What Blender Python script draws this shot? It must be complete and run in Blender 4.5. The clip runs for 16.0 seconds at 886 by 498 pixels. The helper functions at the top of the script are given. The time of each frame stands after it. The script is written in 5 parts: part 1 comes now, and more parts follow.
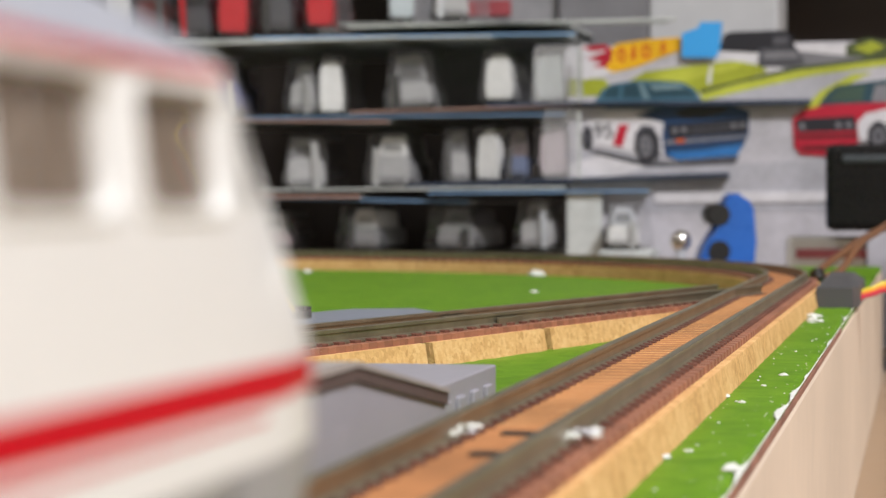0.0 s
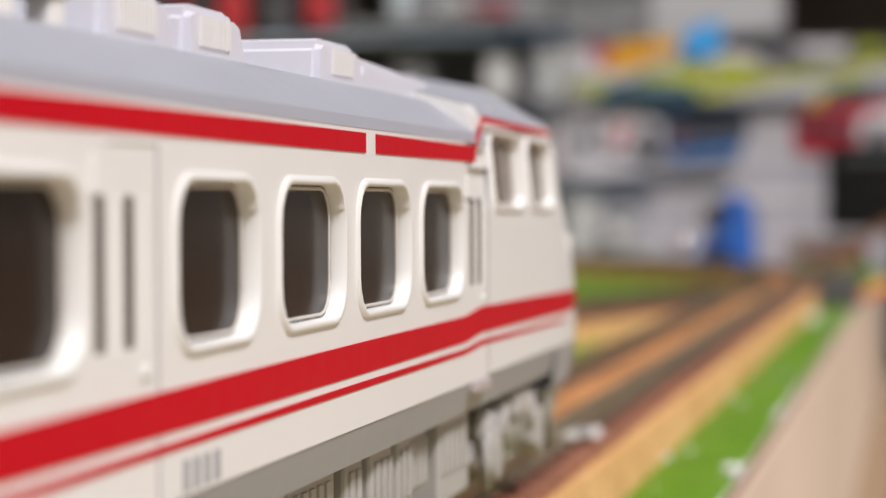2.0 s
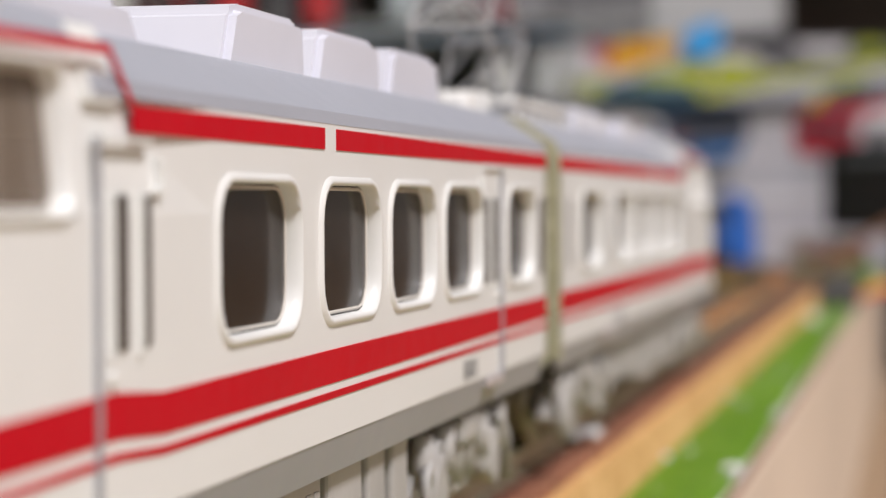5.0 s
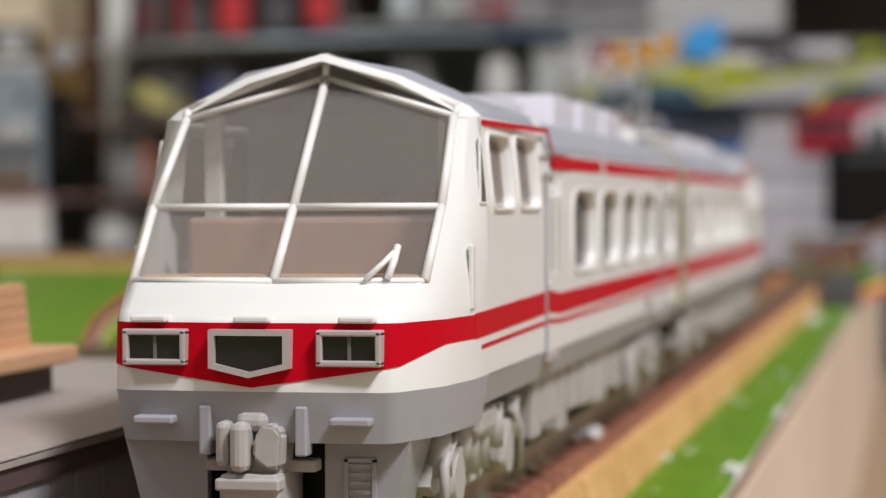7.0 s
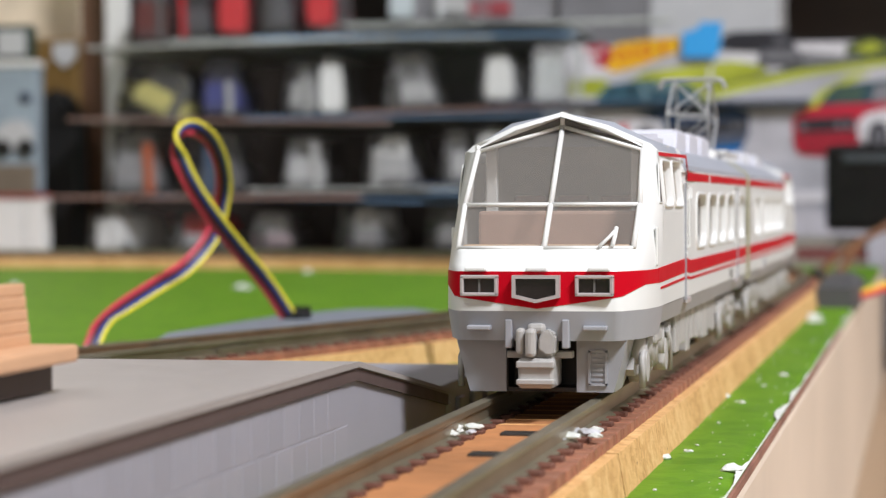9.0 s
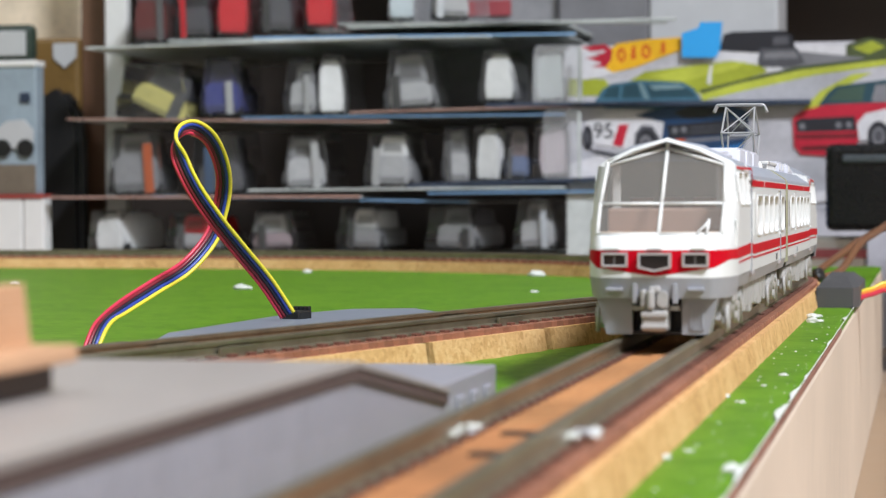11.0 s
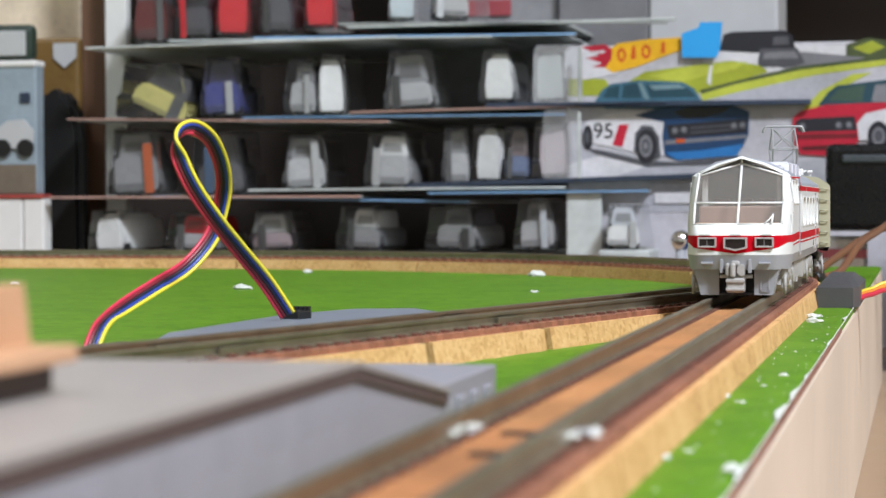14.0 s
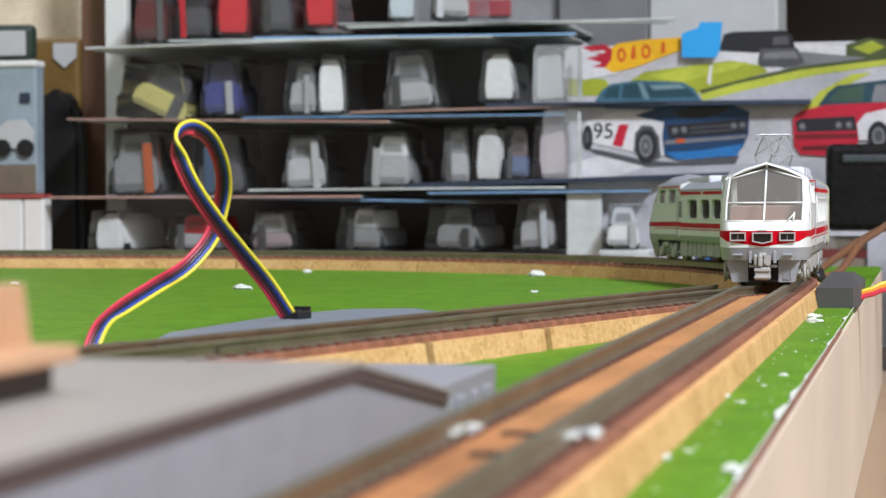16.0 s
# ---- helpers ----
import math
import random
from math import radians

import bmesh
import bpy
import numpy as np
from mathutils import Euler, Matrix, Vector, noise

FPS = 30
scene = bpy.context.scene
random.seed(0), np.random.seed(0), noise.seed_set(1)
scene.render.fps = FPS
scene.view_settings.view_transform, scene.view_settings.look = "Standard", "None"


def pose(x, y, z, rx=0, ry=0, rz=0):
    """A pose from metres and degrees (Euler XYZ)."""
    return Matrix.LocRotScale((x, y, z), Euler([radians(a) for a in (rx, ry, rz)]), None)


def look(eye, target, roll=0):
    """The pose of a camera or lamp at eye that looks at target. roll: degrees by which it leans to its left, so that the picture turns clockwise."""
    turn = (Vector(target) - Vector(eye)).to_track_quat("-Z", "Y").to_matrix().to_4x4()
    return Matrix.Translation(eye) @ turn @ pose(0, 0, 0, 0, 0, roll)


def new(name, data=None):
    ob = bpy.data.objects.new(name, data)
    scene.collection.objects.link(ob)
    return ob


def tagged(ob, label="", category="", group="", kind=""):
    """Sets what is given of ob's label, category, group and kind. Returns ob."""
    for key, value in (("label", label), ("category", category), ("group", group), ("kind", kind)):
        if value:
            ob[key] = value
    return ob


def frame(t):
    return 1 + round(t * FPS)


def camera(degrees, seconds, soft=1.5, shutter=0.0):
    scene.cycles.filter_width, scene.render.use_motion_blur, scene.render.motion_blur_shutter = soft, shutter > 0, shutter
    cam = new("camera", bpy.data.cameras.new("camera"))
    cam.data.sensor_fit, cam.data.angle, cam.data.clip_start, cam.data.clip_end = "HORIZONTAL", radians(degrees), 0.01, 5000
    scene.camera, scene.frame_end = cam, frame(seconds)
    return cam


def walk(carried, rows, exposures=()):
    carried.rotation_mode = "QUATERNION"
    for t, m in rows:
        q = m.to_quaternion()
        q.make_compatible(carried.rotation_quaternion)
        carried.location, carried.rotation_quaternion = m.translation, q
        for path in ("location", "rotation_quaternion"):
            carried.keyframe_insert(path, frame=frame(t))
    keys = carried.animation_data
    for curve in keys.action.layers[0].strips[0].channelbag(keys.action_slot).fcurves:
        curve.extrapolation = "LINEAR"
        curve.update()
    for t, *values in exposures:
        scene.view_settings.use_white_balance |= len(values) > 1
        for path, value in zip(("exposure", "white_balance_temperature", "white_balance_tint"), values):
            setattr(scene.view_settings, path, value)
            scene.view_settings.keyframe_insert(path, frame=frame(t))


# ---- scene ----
# All the small things are written in millimetres; MM turns them into metres.
# x: across the track, y: along it, z: up from the grass of the board.
MM = 0.001
RAIL = 6.3          # top of the rails above the grass
CAR_Z = 5.5         # zero height of the cars' drawings
TRACK_X = -31.66    # centre line of the main track
CURVE_Y, CURVE_R = 526.0, 262.0

# ---- camera ----
EYE = Vector((0.0, 0.0, 22.806 * MM))
cam = camera(21.993, 16.0, soft=1.3)
YAW, PITCH, ROLL = 0.2086, -0.0200, 0.0044
view = Vector((-math.sin(YAW) * math.cos(PITCH), math.cos(YAW) * math.cos(PITCH), math.sin(PITCH)))
still = look(EYE, EYE + view, -math.degrees(ROLL))
cam.data.dof.use_dof = True
cam.data.dof.aperture_fstop = 64.0
# the lens pulls its focus from the far rails to the near cars, then goes out with the tail of the train
focus_mark = new("focus_mark")
focus_mark.empty_display_size = 0.005
cam.data.dof.focus_object = focus_mark
FOCUS = [(0.0, 300), (0.3, 235), (0.5, 178), (0.7, 125), (0.9, 100), (1.4, 93), (4.2, 90), (6.4, 91), (6.7, 98), (7.0, 109), (7.5, 128), (8.0, 148), (8.5, 170), (9.0, 195), (10.2, 300), (11.4, 410), (13.0, 440), (16.0, 465)]
# the clip's camera opens up a little as the white train leaves
walk(cam, [(0.0, still), (16.0, still)], exposures=[(0.0, 0.10, 6700, 13), (1.0, -0.05, 6800, 15), (4.2, -0.08, 6800, 16), (6.3, -0.22, 6700, 14), (7.0, -0.22, 6700, 14), (8.0, -0.06, 6600, 13), (9.0, 0.12, 6400, 12), (11.5, 0.22, 6150, 10), (16.0, 0.24, 6100, 10)])

# ---- light ----
world = bpy.data.worlds.new("room_air")
scene.world = world
world.use_nodes = True
world.node_tree.nodes["Background"].inputs[0].default_value = (0.9, 0.95, 1.0, 1)
world.node_tree.nodes["Background"].inputs[1].default_value = 0.03


def unseen_lamp_light(x, y, z, size, watts, colour):
    lamp = bpy.data.lights.new("unseen_lamp_light", "AREA")
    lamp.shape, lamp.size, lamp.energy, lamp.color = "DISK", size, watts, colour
    ob = new("unseen_lamp_light", lamp)
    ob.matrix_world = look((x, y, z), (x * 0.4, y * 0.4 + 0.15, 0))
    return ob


unseen_lamp_light(1.15, -0.62, 1.85, 0.5, 76, (0.915, 0.93, 0.965))
# weak unseen fill lamp, added to lift left-facing sides and shelf fronts
unseen_lamp_light(-0.95, -0.95, 2.22, 0.5, 12, (0.915, 0.93, 0.965))


# ---- materials ----
def material(name, colour, rough=0.5, metal=0.0, vary=0.15, scale=40.0, bump=0.0, fine=0.0, spec=0.5, coat=0.0, piece=0.0, tint=None):
    """Principled paint with two scales of variation; bump in metres; piece varies it from object to object."""
    m = bpy.data.materials.new(name)
    m.use_nodes = True
    nt = m.node_tree
    b = nt.nodes["Principled BSDF"]
    b.inputs["Metallic"].default_value = metal
    b.inputs["Specular IOR Level"].default_value = spec
    b.inputs["Coat Weight"].default_value = coat
    tc = nt.nodes.new("ShaderNodeTexCoord")
    big, small = nt.nodes.new("ShaderNodeTexNoise"), nt.nodes.new("ShaderNodeTexNoise")
    for n, s, d in ((big, scale, 3), (small, scale * 9, 4)):
        n.inputs["Scale"].default_value, n.inputs["Detail"].default_value = s, d
        nt.links.new(tc.outputs["Object"], n.inputs["Vector"])
    add = nt.nodes.new("ShaderNodeMath")
    add.operation = "MULTIPLY_ADD"
    add.inputs[1].default_value = 0.5
    nt.links.new(small.outputs["Fac"], add.inputs[0])
    nt.links.new(big.outputs["Fac"], add.inputs[2])
    ramp = nt.nodes.new("ShaderNodeMapRange")
    ramp.inputs["From Min"].default_value, ramp.inputs["From Max"].default_value = 0.45, 1.05
    nt.links.new(add.outputs[0], ramp.inputs["Value"])
    mix = nt.nodes.new("ShaderNodeMix")
    mix.data_type = "RGBA"
    dark = [max(0, c * (1 - vary)) for c in colour] if tint is None else tint
    light = [min(1, c * (1 + vary)) for c in colour]
    mix.inputs["A"].default_value, mix.inputs["B"].default_value = (*dark, 1), (*light, 1)
    nt.links.new(ramp.outputs[0], mix.inputs["Factor"])
    out = mix.outputs["Result"]
    if piece:
        info = nt.nodes.new("ShaderNodeObjectInfo")
        hsv = nt.nodes.new("ShaderNodeHueSaturation")
        mr = nt.nodes.new("ShaderNodeMapRange")
        mr.inputs["To Min"].default_value, mr.inputs["To Max"].default_value = 1 - piece, 1 + piece
        nt.links.new(info.outputs["Random"], mr.inputs["Value"])
        nt.links.new(mr.outputs[0], hsv.inputs["Value"])
        nt.links.new(out, hsv.inputs["Color"])
        out = hsv.outputs[0]
    nt.links.new(out, b.inputs["Base Color"])
    rr = nt.nodes.new("ShaderNodeMapRange")
    rr.inputs["To Min"].default_value, rr.inputs["To Max"].default_value = max(0.02, rough - 0.08), min(1, rough + 0.08)
    nt.links.new(small.outputs["Fac"], rr.inputs["Value"])
    nt.links.new(rr.outputs[0], b.inputs["Roughness"])
    if bump:
        bn = nt.nodes.new("ShaderNodeBump")
        bn.inputs["Distance"].default_value = bump
        bn.inputs["Strength"].default_value = 0.8
        src = small if not fine else nt.nodes.new("ShaderNodeTexNoise")
        if fine:
            src.inputs["Scale"].default_value = fine
            src.inputs["Detail"].default_value = 5
            nt.links.new(tc.outputs["Object"], src.inputs["Vector"])
        nt.links.new(src.outputs["Fac"], bn.inputs["Height"])
        nt.links.new(bn.outputs[0], b.inputs["Normal"])
    return m


def clear(name, colour, rough=0.05, see=0.85, spec=0.5):
    """Thin clear plastic: mostly let through, the rest shines."""
    m = bpy.data.materials.new(name)
    m.use_nodes = True
    nt = m.node_tree
    b = nt.nodes["Principled BSDF"]
    b.inputs["Base Color"].default_value = (*colour, 1)
    b.inputs["Roughness"].default_value = rough
    b.inputs["Specular IOR Level"].default_value = spec
    tr = nt.nodes.new("ShaderNodeBsdfTransparent")
    tr.inputs[0].default_value = (*[min(1, 0.75 + c * 0.25) for c in colour], 1)
    mx = nt.nodes.new("ShaderNodeMixShader")
    mx.inputs[0].default_value = see
    nt.links.new(b.outputs[0], mx.inputs[1])
    nt.links.new(tr.outputs[0], mx.inputs[2])
    nt.links.new(mx.outputs[0], nt.nodes["Material Output"].inputs["Surface"])
    return m


def shell(name, haze=0.03, rough=0.06, tone=0.6):
    """Clear moulded plastic that shines at its edges, with a little haze."""
    m = bpy.data.materials.new(name)
    m.use_nodes = True
    nt = m.node_tree
    nt.nodes.remove(nt.nodes["Principled BSDF"])
    tr, di, gl = nt.nodes.new("ShaderNodeBsdfTransparent"), nt.nodes.new("ShaderNodeBsdfDiffuse"), nt.nodes.new("ShaderNodeBsdfGlossy")
    tr.inputs[0].default_value = (0.96, 0.96, 0.96, 1)
    di.inputs[0].default_value = (tone, tone, tone * 1.02, 1)
    gl.inputs["Roughness"].default_value = rough
    a, b, fr = nt.nodes.new("ShaderNodeMixShader"), nt.nodes.new("ShaderNodeMixShader"), nt.nodes.new("ShaderNodeFresnel")
    a.inputs[0].default_value = haze
    fr.inputs["IOR"].default_value = 1.5
    nt.links.new(tr.outputs[0], a.inputs[1])
    nt.links.new(di.outputs[0], a.inputs[2])
    nt.links.new(fr.outputs[0], b.inputs[0])
    nt.links.new(a.outputs[0], b.inputs[1])
    nt.links.new(gl.outputs[0], b.inputs[2])
    nt.links.new(b.outputs[0], nt.nodes["Material Output"].inputs["Surface"])
    return m


def grains(name, colours, scale, rough=0.85, bump=0.0004, specks=None, speck_scale=900.0, speck_from=0.72, spec=0.3):
    """A granular surface: cells of several tones over a soft change of tone, with sparse specks."""
    m = bpy.data.materials.new(name)
    m.use_nodes = True
    nt = m.node_tree
    b = nt.nodes["Principled BSDF"]
    b.inputs["Roughness"].default_value, b.inputs["Specular IOR Level"].default_value = rough, spec
    tc = nt.nodes.new("ShaderNodeTexCoord")
    cells, soft, warp = nt.nodes.new("ShaderNodeTexVoronoi"), nt.nodes.new("ShaderNodeTexNoise"), nt.nodes.new("ShaderNodeTexNoise")
    cells.inputs["Scale"].default_value, soft.inputs["Scale"].default_value, warp.inputs["Scale"].default_value = scale, scale * 0.12, scale * 1.7
    soft.inputs["Detail"].default_value, warp.inputs["Detail"].default_value = 5, 4
    for n in (cells, soft, warp):
        nt.links.new(tc.outputs["Object"], n.inputs["Vector"])
    sep = nt.nodes.new("ShaderNodeSeparateColor")
    nt.links.new(cells.outputs["Color"], sep.inputs[0])
    add = nt.nodes.new("ShaderNodeMath")
    add.operation = "MULTIPLY_ADD"
    add.inputs[1].default_value = 0.45
    nt.links.new(sep.outputs[0], add.inputs[0])
    nt.links.new(soft.outputs["Fac"], add.inputs[2])
    ramp = nt.nodes.new("ShaderNodeValToRGB")
    for k, c in enumerate(colours):
        at = 0.40 + 0.6 * k / (len(colours) - 1)
        e = ramp.color_ramp.elements[k] if k < 2 else ramp.color_ramp.elements.new(at)
        e.position, e.color = at, (*c, 1)
    nt.links.new(add.outputs[0], ramp.inputs[0])
    out = ramp.outputs[0]
    if specks:
        dots = nt.nodes.new("ShaderNodeTexNoise")
        dots.inputs["Scale"].default_value = speck_scale
        nt.links.new(tc.outputs["Object"], dots.inputs["Vector"])
        mr = nt.nodes.new("ShaderNodeMapRange")
        mr.inputs["From Min"].default_value, mr.inputs["From Max"].default_value = speck_from, speck_from + 0.05
        nt.links.new(dots.outputs["Fac"], mr.inputs["Value"])
        mix = nt.nodes.new("ShaderNodeMix")
        mix.data_type = "RGBA"
        mix.inputs["B"].default_value = (*specks, 1)
        nt.links.new(mr.outputs[0], mix.inputs["Factor"])
        nt.links.new(out, mix.inputs["A"])
        out = mix.outputs["Result"]
    nt.links.new(out, b.inputs["Base Color"])
    bn = nt.nodes.new("ShaderNodeBump")
    bn.inputs["Distance"].default_value, bn.inputs["Strength"].default_value = bump, 0.7
    high = nt.nodes.new("ShaderNodeMath")
    high.operation = "ADD"
    nt.links.new(sep.outputs[1], high.inputs[0])
    nt.links.new(warp.outputs["Fac"], high.inputs[1])
    nt.links.new(high.outputs[0], bn.inputs["Height"])
    nt.links.new(bn.outputs[0], b.inputs["Normal"])
    return m


CREAM = material("cream_body_plastic", (0.74, 0.755, 0.74), 0.32, vary=0.02, scale=60, bump=0.000008, fine=900)
WHITE = material("white_plastic", (0.76, 0.76, 0.74), 0.35, vary=0.02, scale=90)
RED = material("red_stripe_paint", (0.50, 0.003, 0.013), 0.42, spec=0.06, vary=0.04, scale=90)
GREY = material("grey_skirt_plastic", (0.33, 0.34, 0.37), 0.42, vary=0.05, scale=90)
ROOFGREY = material("blue_grey_roof_paint", (0.33, 0.35, 0.40), 0.45, vary=0.04, scale=90)
ROOFPALE = material("pale_roof_plastic", (0.62, 0.63, 0.70), 0.45, vary=0.04, scale=90)
BOGIE = material("pale_grey_bogie_plastic", (0.40, 0.39, 0.375), 0.5, vary=0.12, scale=200)
# cream plastic darkened to olive: the end wall's shade is in this colour
ENDSHADE = material("cream_end_shade_plastic", (0.43, 0.42, 0.29), 0.5, vary=0.04, scale=90)
CABIN = material("brown_cab_interior", (0.43, 0.27, 0.20), 0.6, vary=0.08, scale=150)
DESKTAN = material("tan_cab_desk_edge", (0.60, 0.40, 0.24), 0.55, vary=0.06, scale=150)
CABGREY = material("grey_cab_bulkhead", (0.58, 0.55, 0.50), 0.55, vary=0.06, scale=150)
SEAT = material("dark_brown_seating", (0.06, 0.042, 0.034), 0.7, vary=0.2, scale=150)
BLACK = material("black_plastic", (0.012, 0.012, 0.013), 0.45, vary=0.2, scale=150)
LENS = material("dark_lamp_glass", (0.015, 0.01, 0.009), 0.12, vary=0.3, scale=300)
MARKING = material("dark_grey_marking", (0.13, 0.125, 0.12), 0.6, vary=0.1, scale=200)
SLOT = material("brown_grey_door_glazing", (0.085, 0.075, 0.068), 0.35, vary=0.15, scale=200)
STEEL = material("nickel_silver_rail", (0.33, 0.30, 0.22), 0.38, metal=0.8, vary=0.25, scale=120)
SILVER = material("silver_pantograph_metal", (0.45, 0.46, 0.48), 0.35, metal=0.4, vary=0.1, scale=150)
FRAMEGREY = material("silver_lamp_bezel", (0.50, 0.46, 0.46), 0.35, metal=0.2, vary=0.05, scale=150)
WINDOW = clear("tinted_window_glazing", (0.022, 0.013, 0.009), 0.14, 0.24, 0.12)
CABGLASS = clear("clear_cab_side_glazing", (0.24, 0.185, 0.14), 0.08, 0.50, 0.4)
# pale grey in this glazing stands in for reflections on the windscreen
SCREEN = clear("hazed_windscreen_glazing", (0.42, 0.40, 0.37), 0.05, 0.82)
SLEEPER = material("brown_sleeper_plastic", (0.29, 0.12, 0.072), 0.5, vary=0.25, scale=160, bump=0.00004, piece=0.2)
CORK = grains("cork_roadbed", [(0.52, 0.29, 0.11), (0.68, 0.40, 0.165), (0.75, 0.48, 0.22)], 1300.0, 0.85, 0.0002, (0.26, 0.12, 0.045), 800.0, 0.72)
CORKTOP = material("brown_weathered_cork", (0.39, 0.165, 0.06), 0.8, vary=0.4, scale=45, bump=0.0003, fine=600)
GRASS = grains("green_grass_paint", [(0.078, 0.20, 0.004), (0.105, 0.245, 0.005), (0.135, 0.285, 0.010)], 420.0, 0.5, 0.0002, (0.34, 0.48, 0.18), 420.0, 0.75)
PLY = material("pale_plywood_edge", (0.66, 0.55, 0.44), 0.6, vary=0.10, scale=14, bump=0.0001)
FLOORWOOD = material("wood_floor", (0.36, 0.25, 0.16), 0.4, vary=0.12, scale=6, bump=0.0001, piece=0.1)
PLATFORM = material("grey_brown_platform_plastic", (0.37, 0.34, 0.32), 0.38, vary=0.12, scale=45, bump=0.00002)
PLATWALL = material("grey_platform_wall_plastic", (0.34, 0.335, 0.375), 0.40, vary=0.07, scale=60, piece=0.04)
# brown-black for the painted shade under the platform lip; also the lever's own colour
LIPSHADE_LEVER = material("dark_brown_lip_shade_and_lever", (0.10, 0.07, 0.065), 0.5, vary=0.1, scale=60)
BENCH = material("tan_brown_bench_plastic", (0.60, 0.35, 0.20), 0.5, vary=0.08, scale=90)
CHAIR = material("dark_brown_rail_chair", (0.13, 0.05, 0.032), 0.6, vary=0.3, scale=200, piece=0.2)
BOXGREY = material("blue_grey_point_motor_plastic", (0.20, 0.225, 0.27), 0.45, vary=0.06, scale=70)
MOTORDARK = material("dark_grey_motor_case", (0.075, 0.075, 0.08), 0.5, vary=0.08, scale=70)
FLUFF = material("white_foam_crumb", (0.62, 0.64, 0.60), 0.9, vary=0.1, scale=300)
WALLPAINT = material("beige_room_wall", (0.46, 0.45, 0.42), 0.8, vary=0.05, scale=3, bump=0.0002)
CEIL = material("white_ceiling", (0.75, 0.74, 0.70), 0.9, vary=0.03, scale=3)


# ---- mesh helpers ----
def box(bm, x0, x1, y0, y1, z0, z1, bevel=0.0, mat=0):
    a = bmesh.new()
    bmesh.ops.create_cube(a, size=1)
    for v in a.verts:
        v.co = Vector((x0 + (v.co.x + 0.5) * (x1 - x0), y0 + (v.co.y + 0.5) * (y1 - y0), z0 + (v.co.z + 0.5) * (z1 - z0)))
    if bevel:
        bmesh.ops.bevel(a, geom=a.edges[:], offset=bevel, segments=2, affect="EDGES", profile=0.5)
    merge(bm, a, mat)
    return bm


def merge(bm, a, mat=0):
    vs = [bm.verts.new(v.co) for v in a.verts]
    a.verts.index_update()
    for f in a.faces:
        try:
            nf = bm.faces.new([vs[v.index] for v in f.verts])
            nf.material_index = mat
            nf.smooth = f.smooth
        except ValueError:
            pass
    a.free()


def cyl(bm, p, q, r, n=10, r2=None, mat=0):
    p, q = Vector(p), Vector(q)
    r2 = r if r2 is None else r2
    d = (q - p).normalized()
    s = d.orthogonal().normalized()
    t = d.cross(s)
    rings = []
    for c, rad in ((p, r), (q, r2)):
        rings.append([bm.verts.new(c + (s * math.cos(2 * math.pi * i / n) + t * math.sin(2 * math.pi * i / n)) * rad) for i in range(n)])
    for i in range(n):
        f = bm.faces.new((rings[0][i], rings[0][(i + 1) % n], rings[1][(i + 1) % n], rings[1][i]))
        f.smooth, f.material_index = n > 6, mat
    for ring in (rings[0][::-1], rings[1]):
        bm.faces.new(ring).material_index = mat
    return bm


def prism(bm, outline, axis, a, b, mat=0):
    """A flat outline carried from a to b along an axis (0 x, 1 y, 2 z)."""
    def at(p, h):
        c = [p[0], p[1]]
        c.insert(axis, h)
        return bm.verts.new(c)
    lo, hi = [at(p, a) for p in outline], [at(p, b) for p in outline]
    n = len(outline)
    for i in range(n):
        bm.faces.new((lo[i], lo[(i + 1) % n], hi[(i + 1) % n], hi[i])).material_index = mat
    bm.faces.new(lo[::-1]).material_index = mat
    bm.faces.new(hi).material_index = mat
    return bm


def tube(bm, pts, r, n=8, mat=0):
    """A round cord through points."""
    pts = [Vector(p) for p in pts]
    ring, up = None, Vector((0.3, 0.2, 1)).normalized()
    rings = []
    for i, p in enumerate(pts):
        d = (pts[min(i + 1, len(pts) - 1)] - pts[max(i - 1, 0)]).normalized()
        s = d.cross(up)
        s = (s if s.length > 1e-3 else d.orthogonal()).normalized()
        up = s.cross(d)
        rings.append([bm.verts.new(p + (s * math.cos(2 * math.pi * k / n) + up * math.sin(2 * math.pi * k / n)) * r) for k in range(n)])
    for a, b in zip(rings, rings[1:]):
        for k in range(n):
            f = bm.faces.new((a[k], a[(k + 1) % n], b[(k + 1) % n], b[k]))
            f.smooth, f.material_index = True, mat
    bm.faces.new(rings[0][::-1]), bm.faces.new(rings[-1])
    return bm


def smooth_line(pts, steps=8):
    """A soft curve through points."""
    pts = [Vector(p) for p in pts]
    out = []
    for i in range(len(pts) - 1):
        a, b, c, d = pts[max(i - 1, 0)], pts[i], pts[i + 1], pts[min(i + 2, len(pts) - 1)]
        for k in range(steps):
            t = k / steps
            out.append(0.5 * (2 * b + (c - a) * t + (2 * a - 5 * b + 4 * c - d) * t * t + (3 * b - a - 3 * c + d) * t ** 3))
    return out + [pts[-1]]


def mesh_of(name, bm, mats):
    bmesh.ops.recalc_face_normals(bm, faces=bm.faces[:])
    for v in bm.verts:
        v.co *= MM
    me = bpy.data.meshes.new(name)
    bm.to_mesh(me)
    bm.free()
    for m in mats if isinstance(mats, (list, tuple)) else [mats]:
        me.materials.append(m)
    return me


def part(name, bm, mats, parent=None, label="", at=None):
    """One mesh object out of a bmesh drawn in millimetres, under a thing or a part."""
    ob = new(name, mesh_of(name, bm, mats))
    if parent is not None:
        ob.parent = parent
    if at is not None:
        ob.matrix_basis = at
    return tagged(ob, label)


def piece(name, mesh, parent, m):
    ob = new(name, mesh)
    ob.parent, ob.matrix_basis = parent, m
    return ob


